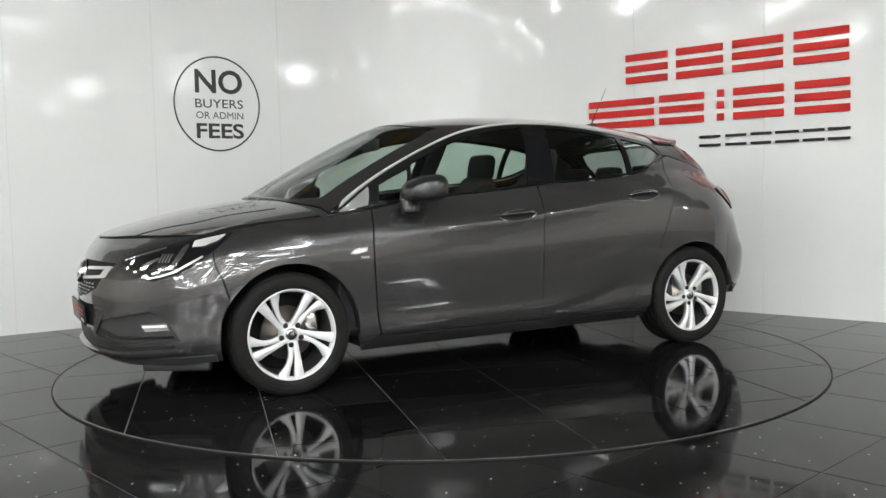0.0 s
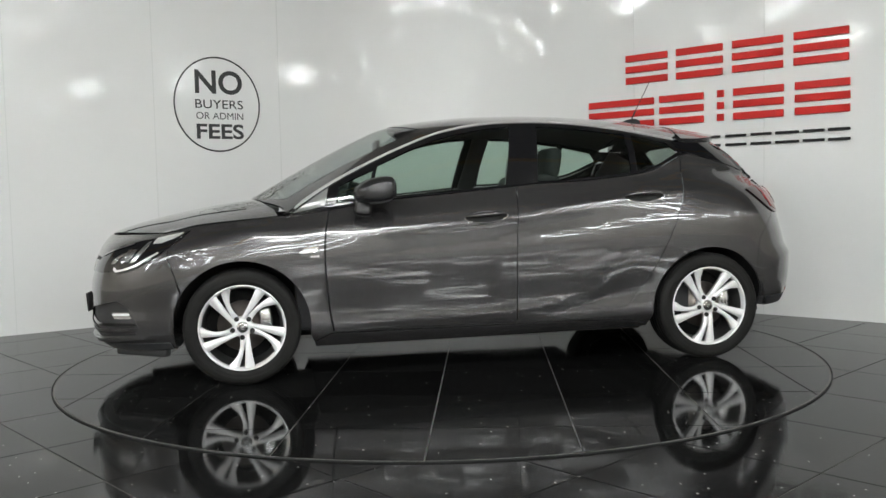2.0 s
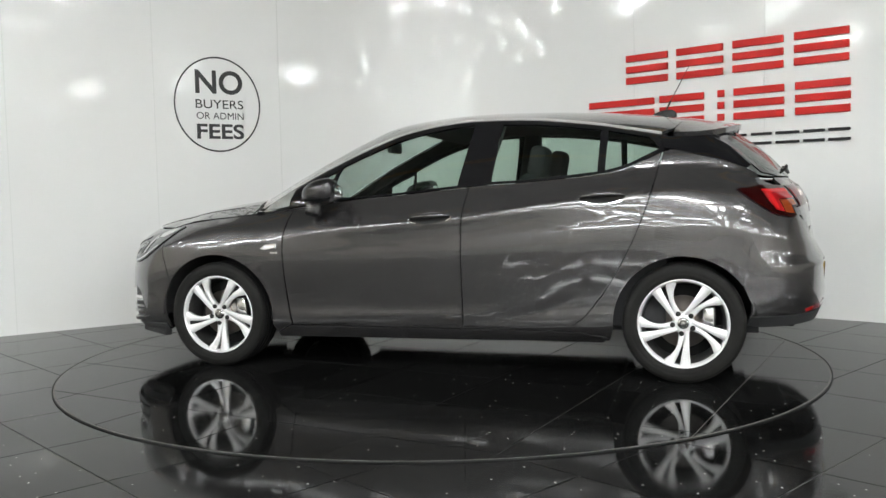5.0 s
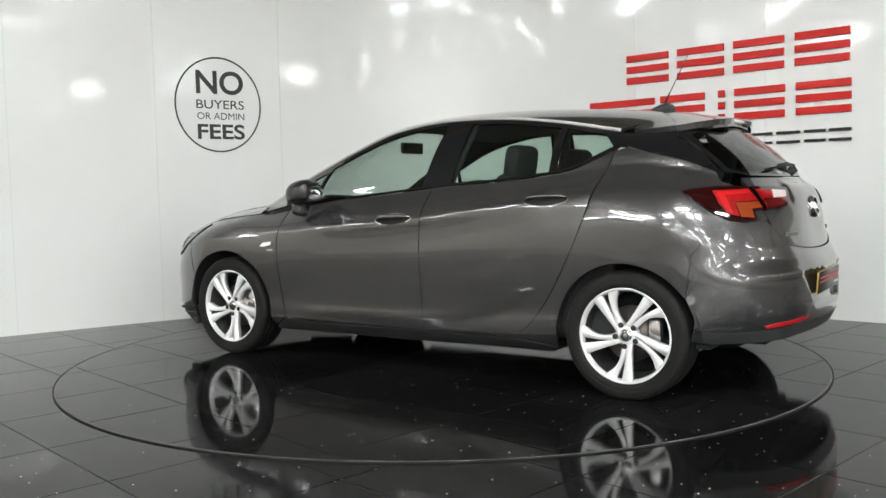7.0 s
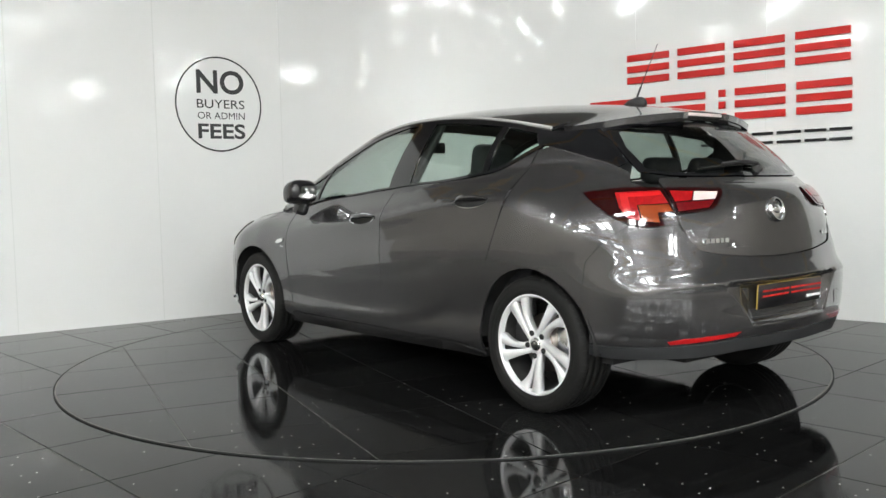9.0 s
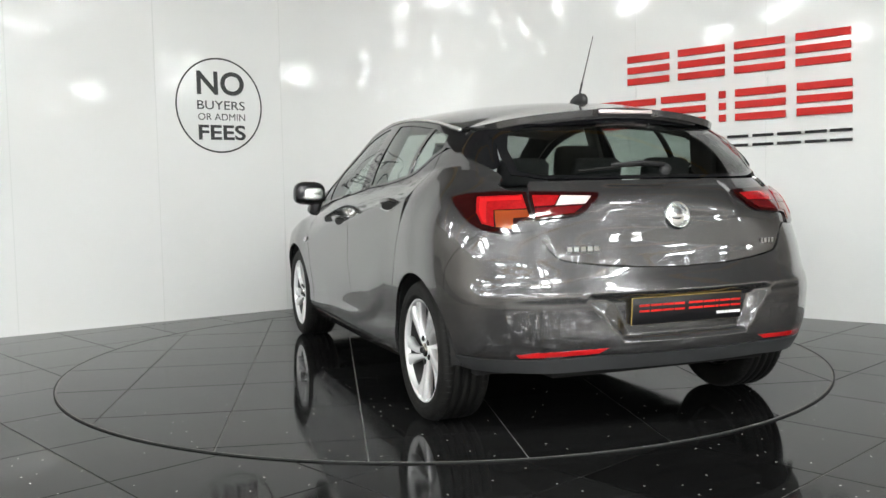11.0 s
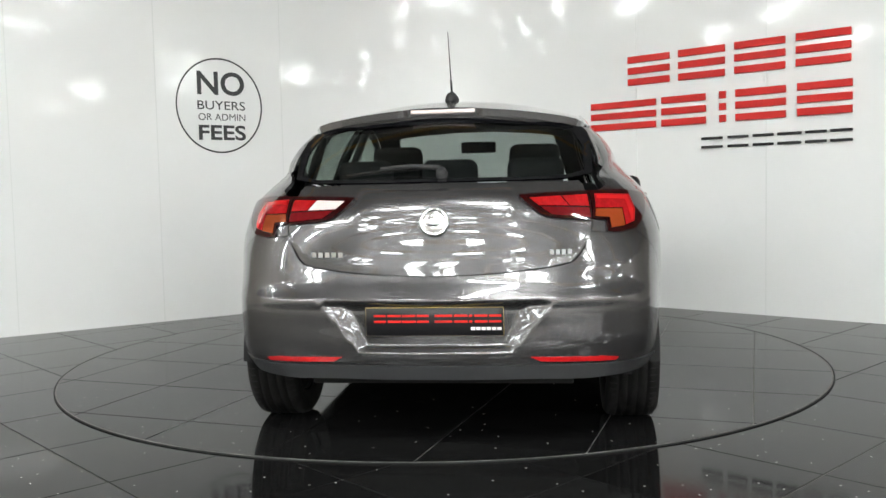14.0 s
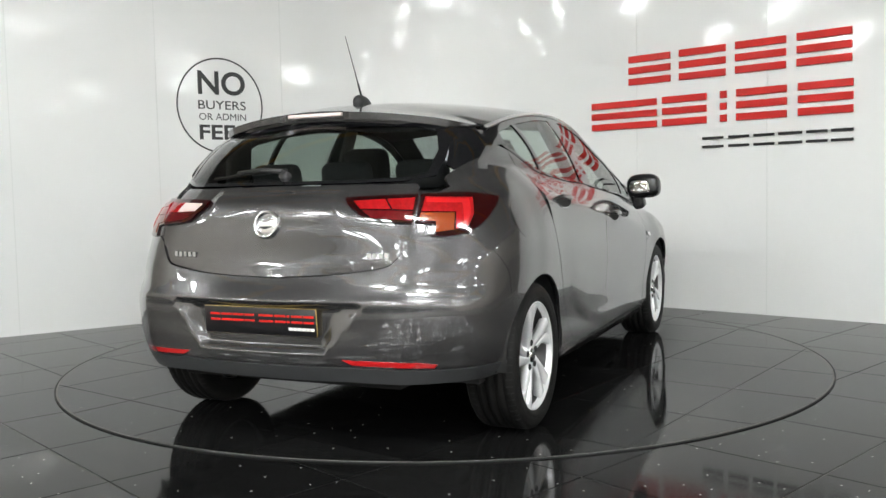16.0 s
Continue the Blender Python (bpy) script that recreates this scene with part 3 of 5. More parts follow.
def dense(poly, step, sx):
    out = []
    for i in range(len(poly)):
        p, q = poly[i], poly[(i + 1) % len(poly)]
        d = math.hypot((q[0] - p[0]) * sx, q[1] - p[1])
        k = max(1, int(math.ceil(d / step)))
        for j in range(k):
            out.append((p[0] + (q[0] - p[0]) * j / k, p[1] + (q[1] - p[1]) * j / k))
    return out


def patch(name, poly, ray, skin, material, parent, label="", off=0.0, lip=0.014, step=0.03, holes=(), flip=False, relief=None, creases=()):
    """A panel of the skin inside an outline given in the ray's own two measures, with a turned-in lip."""
    fan = ray in (rear_fan, front_fan)
    sx = math.radians(1.0) if fan else 1.0
    loops = [dense(poly, step, sx)] + [dense(h, step, sx) for h in holes]
    pts, edges = [], []
    for lp in loops:
        o = len(pts)
        pts += lp
        edges += [(o + i, o + (i + 1) % len(lp)) for i in range(len(lp))]
    for cr in creases:
        cr = [p for p in cr if inside(p, loops[0])]
        o = len(pts)
        pts += cr
        edges += [(o + i, o + i + 1) for i in range(len(cr) - 1)]
    A = np.array(loops[0])
    st = (step / sx, step)
    lo, hi = A.min(0), A.max(0)
    B = np.array(pts) * (sx, 1)
    row = 0
    y = lo[1] + st[1] * 0.5
    while y < hi[1]:
        x = lo[0] + st[0] * (0.5 if row % 2 else 1.0)
        while x < hi[0]:
            if inside((x, y), loops[0]) and not any(inside((x, y), h) for h in loops[1:]):
                if ((B - (x * sx, y)) ** 2).sum(1).min() > (step * 0.55) ** 2:
                    pts.append((x, y))
            x += st[0]
        y += st[1] * 0.87
        row += 1
    V, _, F, ov, _, _ = delaunay_2d_cdt([Vector((p[0] * sx, p[1])) for p in pts], edges, [], 0, 1e-6)
    V = [(v.x / sx, v.y) for v in V]
    faces = []
    for f in F:
        c = (sum(V[i][0] for i in f) / len(f), sum(V[i][1] for i in f) / len(f))
        if inside(c, loops[0]) and not any(inside(c, h) for h in loops[1:]):
            faces.append(tuple(f))
    co, no = [], []
    s = -1 if flip else 1
    for a, b in V:
        p, n = skin.cast(*ray(a, b))
        o = off + (relief(a, b) if relief else 0.0)
        p = p + n * o
        co.append(Vector((p.x, p.y * s, p.z)))
        no.append(Vector((n.x, n.y * s, n.z)))
    good = []
    for f in faces:
        k = (co[f[1]] - co[f[0]]).cross(co[f[2]] - co[f[0]])
        if k.length < 1e-12:
            continue
        good.append(f if k.dot(no[f[0]]) > 0 else f[::-1])
    if relief is not None:
        # the slope of skin and relief together, by small steps to each side
        e = 0.006

        def place(a, b):
            p, n = skin.cast(*ray(a, b))
            return p + n * (off + relief(a, b))

        for i, (a, b) in enumerate(V):
            k = (place(a + e / sx, b) - place(a - e / sx, b)).cross(place(a, b + e) - place(a, b - e))
            k.y *= s
            if k.length > 1e-12 and abs(k.normalized().dot(no[i])) > 0.3:
                k.normalize()
                no[i] = k if k.dot(no[i]) > 0 else -k
    if lip:
        count = {}
        for f in good:
            for i in range(len(f)):
                e = (f[i], f[(i + 1) % len(f)])
                count[tuple(sorted(e))] = None if tuple(sorted(e)) in count else e
        dup = {}
        for e in [e for e in count.values() if e]:
            for i in e:
                if i not in dup:
                    dup[i] = (len(co), len(co) + 1)
                    co += [co[i].copy(), co[i] - no[i] * lip]
                    no += [no[i], no[i]]
            a, b = e
            good.append((dup[b][0], dup[a][0], dup[a][1], dup[b][1]))
            d = (co[b] - co[a]).cross(no[a])
            if d.length > 0:
                for i in e:
                    no[dup[i][0]] = no[dup[i][1]] = d.normalized()
    return mesh_part(name, [c + OFF for c in co], good, material, parent, label, normals=no)


def pair(name, poly, ray, skin, material, parent=car, label="", **k):
    return [patch(name, poly, ray, skin, material, parent, label, flip=f, **k) for f in (False, True)]


def curve(pts, n=6):
    return [tuple(p) for p in spline(pts, n)]


def mirror_poly(half):
    """A closed outline from its half, whose first and last points lie on the middle line."""
    return half + [(-a, b) for a, b in half[::-1] if abs(a) > 1e-6]


def arc(cx, cz, r, a0, a1, n=24):
    return [(cx + r * math.cos(math.radians(a0 + (a1 - a0) * k / n)), cz + r * math.sin(math.radians(a0 + (a1 - a0) * k / n))) for k in range(n + 1)]


G = 0.0025
WX = 1.331
ARCH_F, ARCH_R = 0.362, 0.352
# ---- side panels ----
door_f_edge = curve([(0.845, 0.265), (0.862, 0.35), (0.875, 0.48), (0.884, 0.62), (0.884, 0.76), (0.862, 0.88), (0.85, 0.925)])
b_seam = curve([(-0.172, 0.262), (-0.172, 0.51), (-0.172, 0.69), (-0.182, 0.88), (-0.20, 1.03)])
door_r_edge = curve([(-0.60, 0.262), (-0.72, 0.275), (-0.80, 0.31), (-0.86, 0.37), (-0.97, 0.52), (-1.085, 0.74), (-1.165, 0.95), (-1.228, 1.19)])
belt = curve([(0.85, 0.925), (0.69, 0.952), (0.52, 0.972), (0.23, 0.992), (-0.20, 1.03)])
belt_r = curve([(-0.20, 1.03), (-0.32, 1.04), (-0.58, 1.052), (-0.90, 1.082), (-1.05, 1.115), (-1.228, 1.195)])


def shift(pts, dx=0.0, dz=0.0):
    return [(a + dx, b + dz) for a, b in pts]


wing = curve([(1.10, 0.893), (1.18, 0.886), (1.33, 0.873), (1.5, 0.854), (1.63, 0.833)]) + curve([(1.67, 0.80), (1.70, 0.70), (1.665, 0.60), (1.635, 0.50)], 4) \
    + arc(WX, 0.305, ARCH_F, 30, 188) + [(0.955, 0.215)] + [(0.86, 0.262)] + shift(door_f_edge, 2 * G)[1:] + [(1.0, 0.902)]
pair("front_wing", wing, side_ray, skin_low, PAINT)
crease_hi = curve([(0.96, 0.752), (0.89, 0.76), (0.51, 0.808), (0.10, 0.832), (-0.17, 0.857), (-0.57, 0.913), (-0.88, 0.958), (-1.18, 0.98), (-1.55, 0.983)], 12)
crease_lo = curve([(0.835, 0.30), (0.60, 0.315), (0.36, 0.328), (-0.17, 0.345), (-0.45, 0.385), (-0.66, 0.44), (-0.84, 0.53)], 12)
HI_X, HI_Z = [p[0] for p in crease_hi[::-1]], [p[1] for p in crease_hi[::-1]]
LO_X, LO_Z = [p[0] for p in crease_lo[::-1]], [p[1] for p in crease_lo[::-1]]


def door_relief(a, b):
    """A raised fold under the windows and a scooped fold above the sill."""
    d = b - np.interp(a, HI_X, HI_Z)
    fade = min(1.0, max(0.0, (0.95 - a) / 0.5))
    u = math.sqrt(d * d + 0.009 ** 2) - 0.009
    r = 0.009 * fade * max(0.0, 1 - u / (0.03 if d > 0 else 0.11))
    d = b - np.interp(a, LO_X, LO_Z)
    v = math.sqrt(d * d + 0.008 ** 2) - 0.008
    fade = min(1.0, max(0.0, (0.84 - a) / 0.4)) * min(1.0, max(0.0, (a + 0.88) / 0.3))
    return r + 0.010 * fade * max(0.0, 1 - v / (0.2 if d > 0 else 0.05))


pair("front_door", shift(door_f_edge, -G) + shift(belt[1:-1], 0, -G) + shift(b_seam[::-1], G), side_ray, skin_low, PAINT, step=0.022, relief=door_relief, creases=(crease_hi, crease_lo))
pair("rear_door", shift(b_seam, -G) + shift(belt_r[1:], 0, -G) + shift(door_r_edge[::-1], G), side_ray, skin_side, PAINT, step=0.022, relief=door_relief, creases=(crease_hi, crease_lo))
quarter = shift(door_r_edge, -G)[1:] + [(-1.29, 1.205), (-1.45, 1.165), (-1.60, 1.12), (-1.69, 1.075)] + [(-1.72, 1.03), (-1.80, 0.998), (-1.865, 0.988), (-1.90, 0.885), (-1.917, 0.85), (-1.90, 0.847)] \
    + [(-1.79, 0.848), (-1.72, 0.785), (-1.65, 0.70), (-1.637, 0.60), (-1.625, 0.505)] + arc(-WX, 0.305, ARCH_R, 145, -4) + [(-0.965, 0.225), (-0.80, 0.257)]
pair("rear_quarter_panel", quarter, side_ray, skin_side, PAINT, step=0.025)
sill = [(0.952, 0.208), (0.86, 0.256), (-0.60, 0.256), (-0.80, 0.252), (-0.962, 0.22), (-0.955, 0.196), (0.945, 0.186)]
pair("sill", sill, side_ray, skin_low, PAINT, off=0.004)
# ---- window band ----
rail = [tuple(float(c) for c in r.split()[1].split(",")) for r in GH[:11]]
rail_xz = curve([(p[0], p[2]) for p in rail], 5)
foot_xz = curve([(1.10, 0.898), (0.87, 0.93), (0.69, 0.955), (0.52, 0.975), (0.23, 0.995), (-0.20, 1.033), (-0.32, 1.043), (-0.58, 1.055), (-0.90, 1.085), (-1.05, 1.118), (-1.235, 1.20)], 5)
band = foot_xz + [(-1.27, 1.235)] + shift(rail_xz[::-1], 0, -0.006)[2:-2]
g_front = curve([(0.63, 0.972), (0.52, 0.985), (0.23, 1.004), (-0.135, 1.038)], 4) + [(-0.205, 1.36)] + curve([(-0.20, 1.372), (-0.06, 1.362), (0.17, 1.318), (0.36, 1.255), (0.575, 1.16)], 4)
g_rear = curve([(-0.325, 1.054), (-0.58, 1.066), (-0.895, 1.096)], 4) + curve([(-0.905, 1.322), (-0.59, 1.36), (-0.365, 1.372)], 4)
g_quart = curve([(-0.935, 1.102), (-1.05, 1.132), (-1.215, 1.212)], 3) + [(-1.16, 1.272), (-0.945, 1.316)]
g_fore = [(0.815, 0.957), (0.735, 0.964), (0.655, 0.972), (0.602, 1.135), (0.70, 1.095), (0.79, 1.052)]
g_corner = [(1.045, 0.913), (0.878, 0.942), (0.852, 1.036)]
for f in (False, True):
    patch("window_surround", band, side_ray, skin_glass, GLOSS_BLACK, car, "gloss black window surround", off=0.001, lip=0.012, step=0.025, holes=[g_fore, g_front, g_rear, g_quart], flip=f)
    for nm, g in (("fore_quarter_glass", g_fore), ("front_door_glass", g_front), ("rear_door_glass", g_rear), ("quarter_glass", g_quart)):
        ob = patch(nm, g, side_ray, skin_glass, GLASS, car, "lightly tinted glass", off=-0.003, lip=0, step=0.04, flip=f)
    patch("corner_glass", g_corner, side_ray, skin_glass, CORNER, car, "corner pane, wall reflection painted as grey", off=0.007, lip=0.006, step=0.015, flip=f)
    strip = shift(rail_xz[2:-2], 0, 0.0) + shift(rail_xz[1:-2][::-1], 0, -0.009)
    patch("chrome_strip", strip, side_ray, skin_glass, TRIM, car, "chrome strip over the windows", off=0.009, lip=0.010, step=0.02, flip=f)
    black = [(72.0, 1.277), (65.5, 1.271), (58.0, 1.268), (49.6, 1.276), (45.2, 1.18), (43.0, 1.115), (45.0, 1.098), (49.0, 1.122), (57.5, 1.162), (67.5, 1.205), (71.5, 1.209)]
    patch("rear_pillar_cover", black, rear_fan, skin_glass, GLOSS_BLACK, car, "gloss black rear pillar cover", off=0.003, lip=0.008, flip=f)
# ---- roof, windscreen, bonnet ----
ws = curve([(1.265, 0.0), (1.245, 0.2), (1.19, 0.42), (1.075, 0.62)], 4) + curve([(0.84, 0.585), (0.62, 0.545), (0.42, 0.51), (0.29, 0.485)], 3) + curve([(0.335, 0.40), (0.40, 0.22), (0.43, 0.0)], 4)
ws_full = ws + [(a, -b) for a, b in ws[::-1] if abs(b) > 1e-6]


def both(half):
    return half + [(a, -b) for a, b in half[::-1] if abs(b) > 1e-6]


roof_out = both([(1.285, 0.0), (1.265, 0.2), (1.21, 0.43), (1.10, 0.69), (1.085, 0.765)] + [(p[0], p[1] - 0.003) for p in edge[3:-22:3]] + [(-1.285, 0.53), (-1.335, 0.3), (-1.35, 0.0)])
patch("roof", roof_out, top_ray, skin_top, PAINT, car, holes=[ws_full], step=0.035)
patch("windscreen", ws_full, top_ray, skin_top, SCREEN, car, "clear windscreen glass", off=-0.003, lip=0, step=0.06)
bonnet = both([(2.094, 0.0)] + curve([(2.085, 0.15), (2.043, 0.32), (1.895, 0.545), (1.725, 0.68), (1.62, 0.715)], 4) + [(1.5, 0.742), (1.33, 0.758), (1.13, 0.772), (1.16, 0.60), (1.22, 0.35), (1.27, 0.0)])
patch("bonnet", bonnet, top_ray, skin_bonnet, PAINT, car, step=0.035)
sp_bm = box_bm((0.14, 1.16, 0.02), Matrix.Translation(Vector((1.19, 0, 0.925)) + OFF), 0.005)
part("scuttle_panel", sp_bm, BLACK_PLASTIC, car)
# ---- tail ----
seam_r = curve([(35.5, 1.03), (34.5, 0.985), (33.3, 0.883), (31.4, 0.81), (29.0, 0.757), (26.2, 0.733), (17.0, 0.711), (8.0, 0.701), (0.0, 0.698)], 4)
gate_half = [(0.0, 1.043), (17.0, 1.043), (29.0, 1.043), (35.0, 1.047)] + seam_r
SEAM_A, SEAM_B = [p[0] for p in seam_r[::-1] if p[1] < 0.80], [p[1] for p in seam_r[::-1] if p[1] < 0.80]


def gate_relief(a, b):
    """A sharp fold level with the lamps' tops, and a lower edge that tucks under."""
    y = abs(a)
    d = b - (0.992 + 0.0004 * y)
    fold = 0.012 * min(1.0, max(0.0, (19.0 - y) / 2.0)) * (max(0.0, 1 - d / 0.03) if d > 0 else max(0.0, 1 + d / 0.10))
    d = b - np.interp(y, SEAM_A, SEAM_B)
    return fold - 0.006 * max(0.0, 1 - max(0.0, d) / 0.03) ** 2


fold_line = [(a, 0.992 + 0.0004 * abs(a)) for a in range(-19, 20)]
patch("tailgate", mirror_poly(gate_half), rear_fan, skin_low, PAINT, car, step=0.022, relief=gate_relief, creases=(fold_line,))


def bumper_relief(a, b):
    """A sunk field for the plate with slanting cheeks, and a ledge that runs round above it."""
    y = abs(a)
    w = np.interp(b, [0.424, 0.54, 0.598], [15.4, 20.6, 23.8])
    w_in = np.interp(b, [0.440, 0.598], [13.9, 17.4])
    e = min((w - y) / (w - w_in), (b - 0.418) / 0.014, (0.602 - b) / 0.022)
    e = max(0.0, min(1.0, e))
    d = b - 0.594
    side = min(1.0, max(0.0, (42.0 - y) / 12.0))
    ledge = (0.006 * max(0.0, 1 - d / 0.075)) if d > 0 else (0.006 - 0.009 * min(1.0, -d / 0.014) + 0.003 * min(1.0, max(0.0, -d - 0.014) / 0.13))
    return ledge * side * (1 - e) - 0.032 * e


def to_fan(x, z, front=False):
    """A place on the flank, given from the side, in the measures of the fan behind or ahead."""
    p, _ = skin_low.cast(*side_ray(x, z))
    return (math.degrees(math.atan2(p.y, (p.x - 1.0) if front else -(p.x + 1.0))), p.z)


bump_half = [(a, b - 0.006) for a, b in seam_r[::-1] if b < 0.84] + [(34.5, 0.845), (40.0, 0.843)] + [to_fan(x - 0.003, z) for x, z in dense([(-1.79, 0.848), (-1.72, 0.785), (-1.65, 0.70), (-1.637, 0.60), (-1.625, 0.505)], 0.03, 1.0)[:-8]] + [to_fan(-1.628, 0.50), to_fan(-1.665, 0.41), (52.6, 0.352), (45.0, 0.350), (38.0, 0.350), (20.0, 0.364), (0.0, 0.364)]
patch("rear_bumper", mirror_poly(bump_half), rear_fan, skin_low, PAINT, car, step=0.014, relief=bumper_relief, creases=([(a / 2, 0.594) for a in range(-84, 85)], [(a / 2, 0.580) for a in range(-84, 85)]))
val_half = [(0.0, 0.360), (20.0, 0.360), (38.0, 0.346), (45.0, 0.346), (52.6, 0.348), (52.8, 0.305), (48.0, 0.292), (30.0, 0.296), (20.0, 0.304), (0.0, 0.306)]
patch("rear_valance", mirror_poly(val_half), rear_fan, skin_low, GREY_PLASTIC, car, "dark grey lower valance", off=0.003)
rear_glass = [(0.0, 1.06), (0.30, 1.06), (0.50, 1.066), (0.575, 1.085)] + [(0.575, 1.18), (0.535, 1.255), (0.46, 1.278), (0.20, 1.29), (0.0, 1.293)]
gb = mirror_poly([(0.0, 1.048), (0.30, 1.048), (0.50, 1.052), (0.604, 1.072), (0.612, 1.15), (0.598, 1.262), (0.51, 1.287), (0.2, 1.303), (0.0, 1.306)])
rg = mirror_poly(rear_glass)
patch("rear_window_border", gb, rear_ray, skin_glass, GLOSS_BLACK, car, "black glass border", off=0.004, lip=0.008, step=0.025, holes=[rg])
patch("rear_window", rg, rear_ray, skin_glass, REARGLASS, car, "dark tinted rear glass", off=0.003, lip=0, step=0.05)


def lamp(flip):
    """Tail lamp: an outer part on the quarter, an inner part on the tailgate, each with its own lenses."""
    outer = curve([(54.0, 0.985), (47.0, 1.000), (41.0, 1.002), (35.4, 0.997)], 4) + [(33.6, 0.896), (36.8, 0.886), (36.3, 0.844), (39.5, 0.840)] + curve([(44.0, 0.852), (48.3, 0.895), (54.0, 0.982)], 3)[:-1]
    inner = [(34.9, 0.996), (27.0, 0.993), (18.9, 0.988)] + curve([(19.6, 0.965), (21.4, 0.938), (24.2, 0.906), (33.0, 0.890)], 4)
    lo = patch("outer_tail_lamp", outer, rear_fan, skin_low, DARK_RED, car, "dark red tail lamp", off=0.008, lip=0.02, step=0.02, flip=flip)
    li = patch("inner_tail_lamp", inner, rear_fan, skin_low, DARK_RED, car, "dark red tail lamp on the tailgate", off=0.012, lip=0.024, step=0.02, flip=flip)
    k = dict(flip=flip, step=0.02, lip=0.003, off=0.0105)
    k2 = dict(flip=flip, step=0.02, lip=0.002, off=0.0125)
    k3 = dict(flip=flip, step=0.02, lip=0.003, off=0.0145)
    patch("light_guide", [(46.6, 0.981), (36.2, 0.986), (34.9, 0.934), (42.0, 0.930), (41.4, 0.866), (44.2, 0.878), (45.8, 0.92)], rear_fan, skin_low, RED_LENS, lo, "bright red lens", **k)
    patch("light_bar", [(45.6, 0.974), (36.4, 0.979), (36.1, 0.966), (43.8, 0.961), (43.1, 0.878), (44.0, 0.886), (45.2, 0.925)], rear_fan, skin_low, BRIGHT_RED, lo, "brighter red light bar", **k2)
    patch("indicator", [(41.7, 0.927), (34.8, 0.929), (34.2, 0.902), (37.6, 0.897), (37.4, 0.857), (41.0, 0.864)], rear_fan, skin_low, AMBER, lo, "amber lens", **k)
    patch("light_guide", [(34.0, 0.981), (28.1, 0.978), (29.2, 0.942), (33.3, 0.938)], rear_fan, skin_low, RED_LENS, li, "bright red lens", **k3)
    patch("reversing_lens", [(27.8, 0.978), (20.9, 0.974), (22.5, 0.946), (28.9, 0.942)], rear_fan, skin_low, CLEAR if not flip else RED_LENS, li, "pale lens" if not flip else "red lens", **k3)
    patch("lower_lens", [(33.2, 0.933), (29.0, 0.937), (22.8, 0.941), (25.0, 0.912), (33.0, 0.898)], rear_fan, skin_low, MID_RED, li, "smoked red lens", **k3)


lamp(False)
lamp(True)
pair("inner_corner_panel", [(28.5, 0.80), (30.0, 1.0), (40.0, 1.0), (41.0, 0.80)], rear_fan, skin_low, PAINT, off=-0.006, lip=0, step=0.02)
pair("reflector", [(20.6, 0.374), (36.0, 0.360), (36.6, 0.371), (33.0, 0.382), (18.6, 0.393)], rear_fan, skin_low, BRIGHT_RED, label="red rear reflector", off=0.004, lip=0.006, step=0.02)
# ---- nose ----
nose_half = [(0.0, 0.20), (25.0, 0.20), (40.0, 0.205), (51.0, 0.21), (51.5, 0.30)] + [to_fan(x + 0.004, z, True) for x, z in ((1.676, 0.42), (1.637, 0.50), (1.667, 0.60), (1.692, 0.66), (1.70, 0.70), (1.69, 0.75), (1.672, 0.80))] + [(44.0, 0.812), (31.0, 0.806), (20.0, 0.80), (0.0, 0.793)]
grille_hole = mirror_poly([(0.0, 0.688), (12.0, 0.690), (24.3, 0.686), (21.5, 0.64), (18.3, 0.60), (16.3, 0.554), (10.0, 0.515), (0.0, 0.487)])
intake_hole = mirror_poly([(0.0, 0.35), (13.0, 0.35), (15.5, 0.31), (26.0, 0.279), (41.5, 0.302), (42.3, 0.29), (26.0, 0.256), (0.0, 0.250)])
fog_hole = [(19.0, 0.402), (28.0, 0.432), (36.2, 0.463), (39.5, 0.432), (41.2, 0.385), (43.0, 0.325), (26.5, 0.302), (16.0, 0.328)]
fog_holes = [fog_hole, [(-a, b) for a, b in fog_hole]]
patch("front_bumper", mirror_poly(nose_half), front_fan, skin_low, PAINT, car, step=0.03, holes=[grille_hole, intake_hole, *fog_holes])
patch("grille", grille_hole, front_fan, skin_low, WELL, car, "black front grille", off=-0.014, step=0.02)
pair("grille_hook", [(6.4, 0.656), (22.4, 0.670), (20.6, 0.612), (4.4, 0.588), (3.6, 0.602), (17.4, 0.622), (18.9, 0.652), (7.4, 0.640)], front_fan, skin_low, TRIM, label="chrome hooked grille bar", off=0.003, lip=0.012, step=0.02)
patch("lower_intake", intake_hole, front_fan, skin_low, BLACK_PLASTIC, car, "black lower intake", off=-0.013)
pair("fog_lamp_recess", fog_hole, front_fan, skin_low, BLACK_PLASTIC, label="black fog lamp recess", off=-0.013)
pair("recess_fin", [(17.5, 0.335), (27.0, 0.318), (41.8, 0.334), (41.3, 0.347), (27.0, 0.336), (18.5, 0.362)], front_fan, skin_low, GLOSS_BLACK, label="gloss black fin in the recess", off=-0.004, lip=0.009)
pair("fog_lamp", [(33.6, 0.398), (39.9, 0.405), (40.6, 0.372), (34.8, 0.364)], front_fan, skin_low, SATIN, label="clear fog lamp", off=-0.006, lip=0.006)
pair("fog_lens_bar", [(34.0, 0.392), (39.8, 0.398), (40.0, 0.388), (34.2, 0.382)], front_fan, skin_low, SIGN_WHITE, label="bright bar in the fog lamp", off=-0.003, lip=0.002)
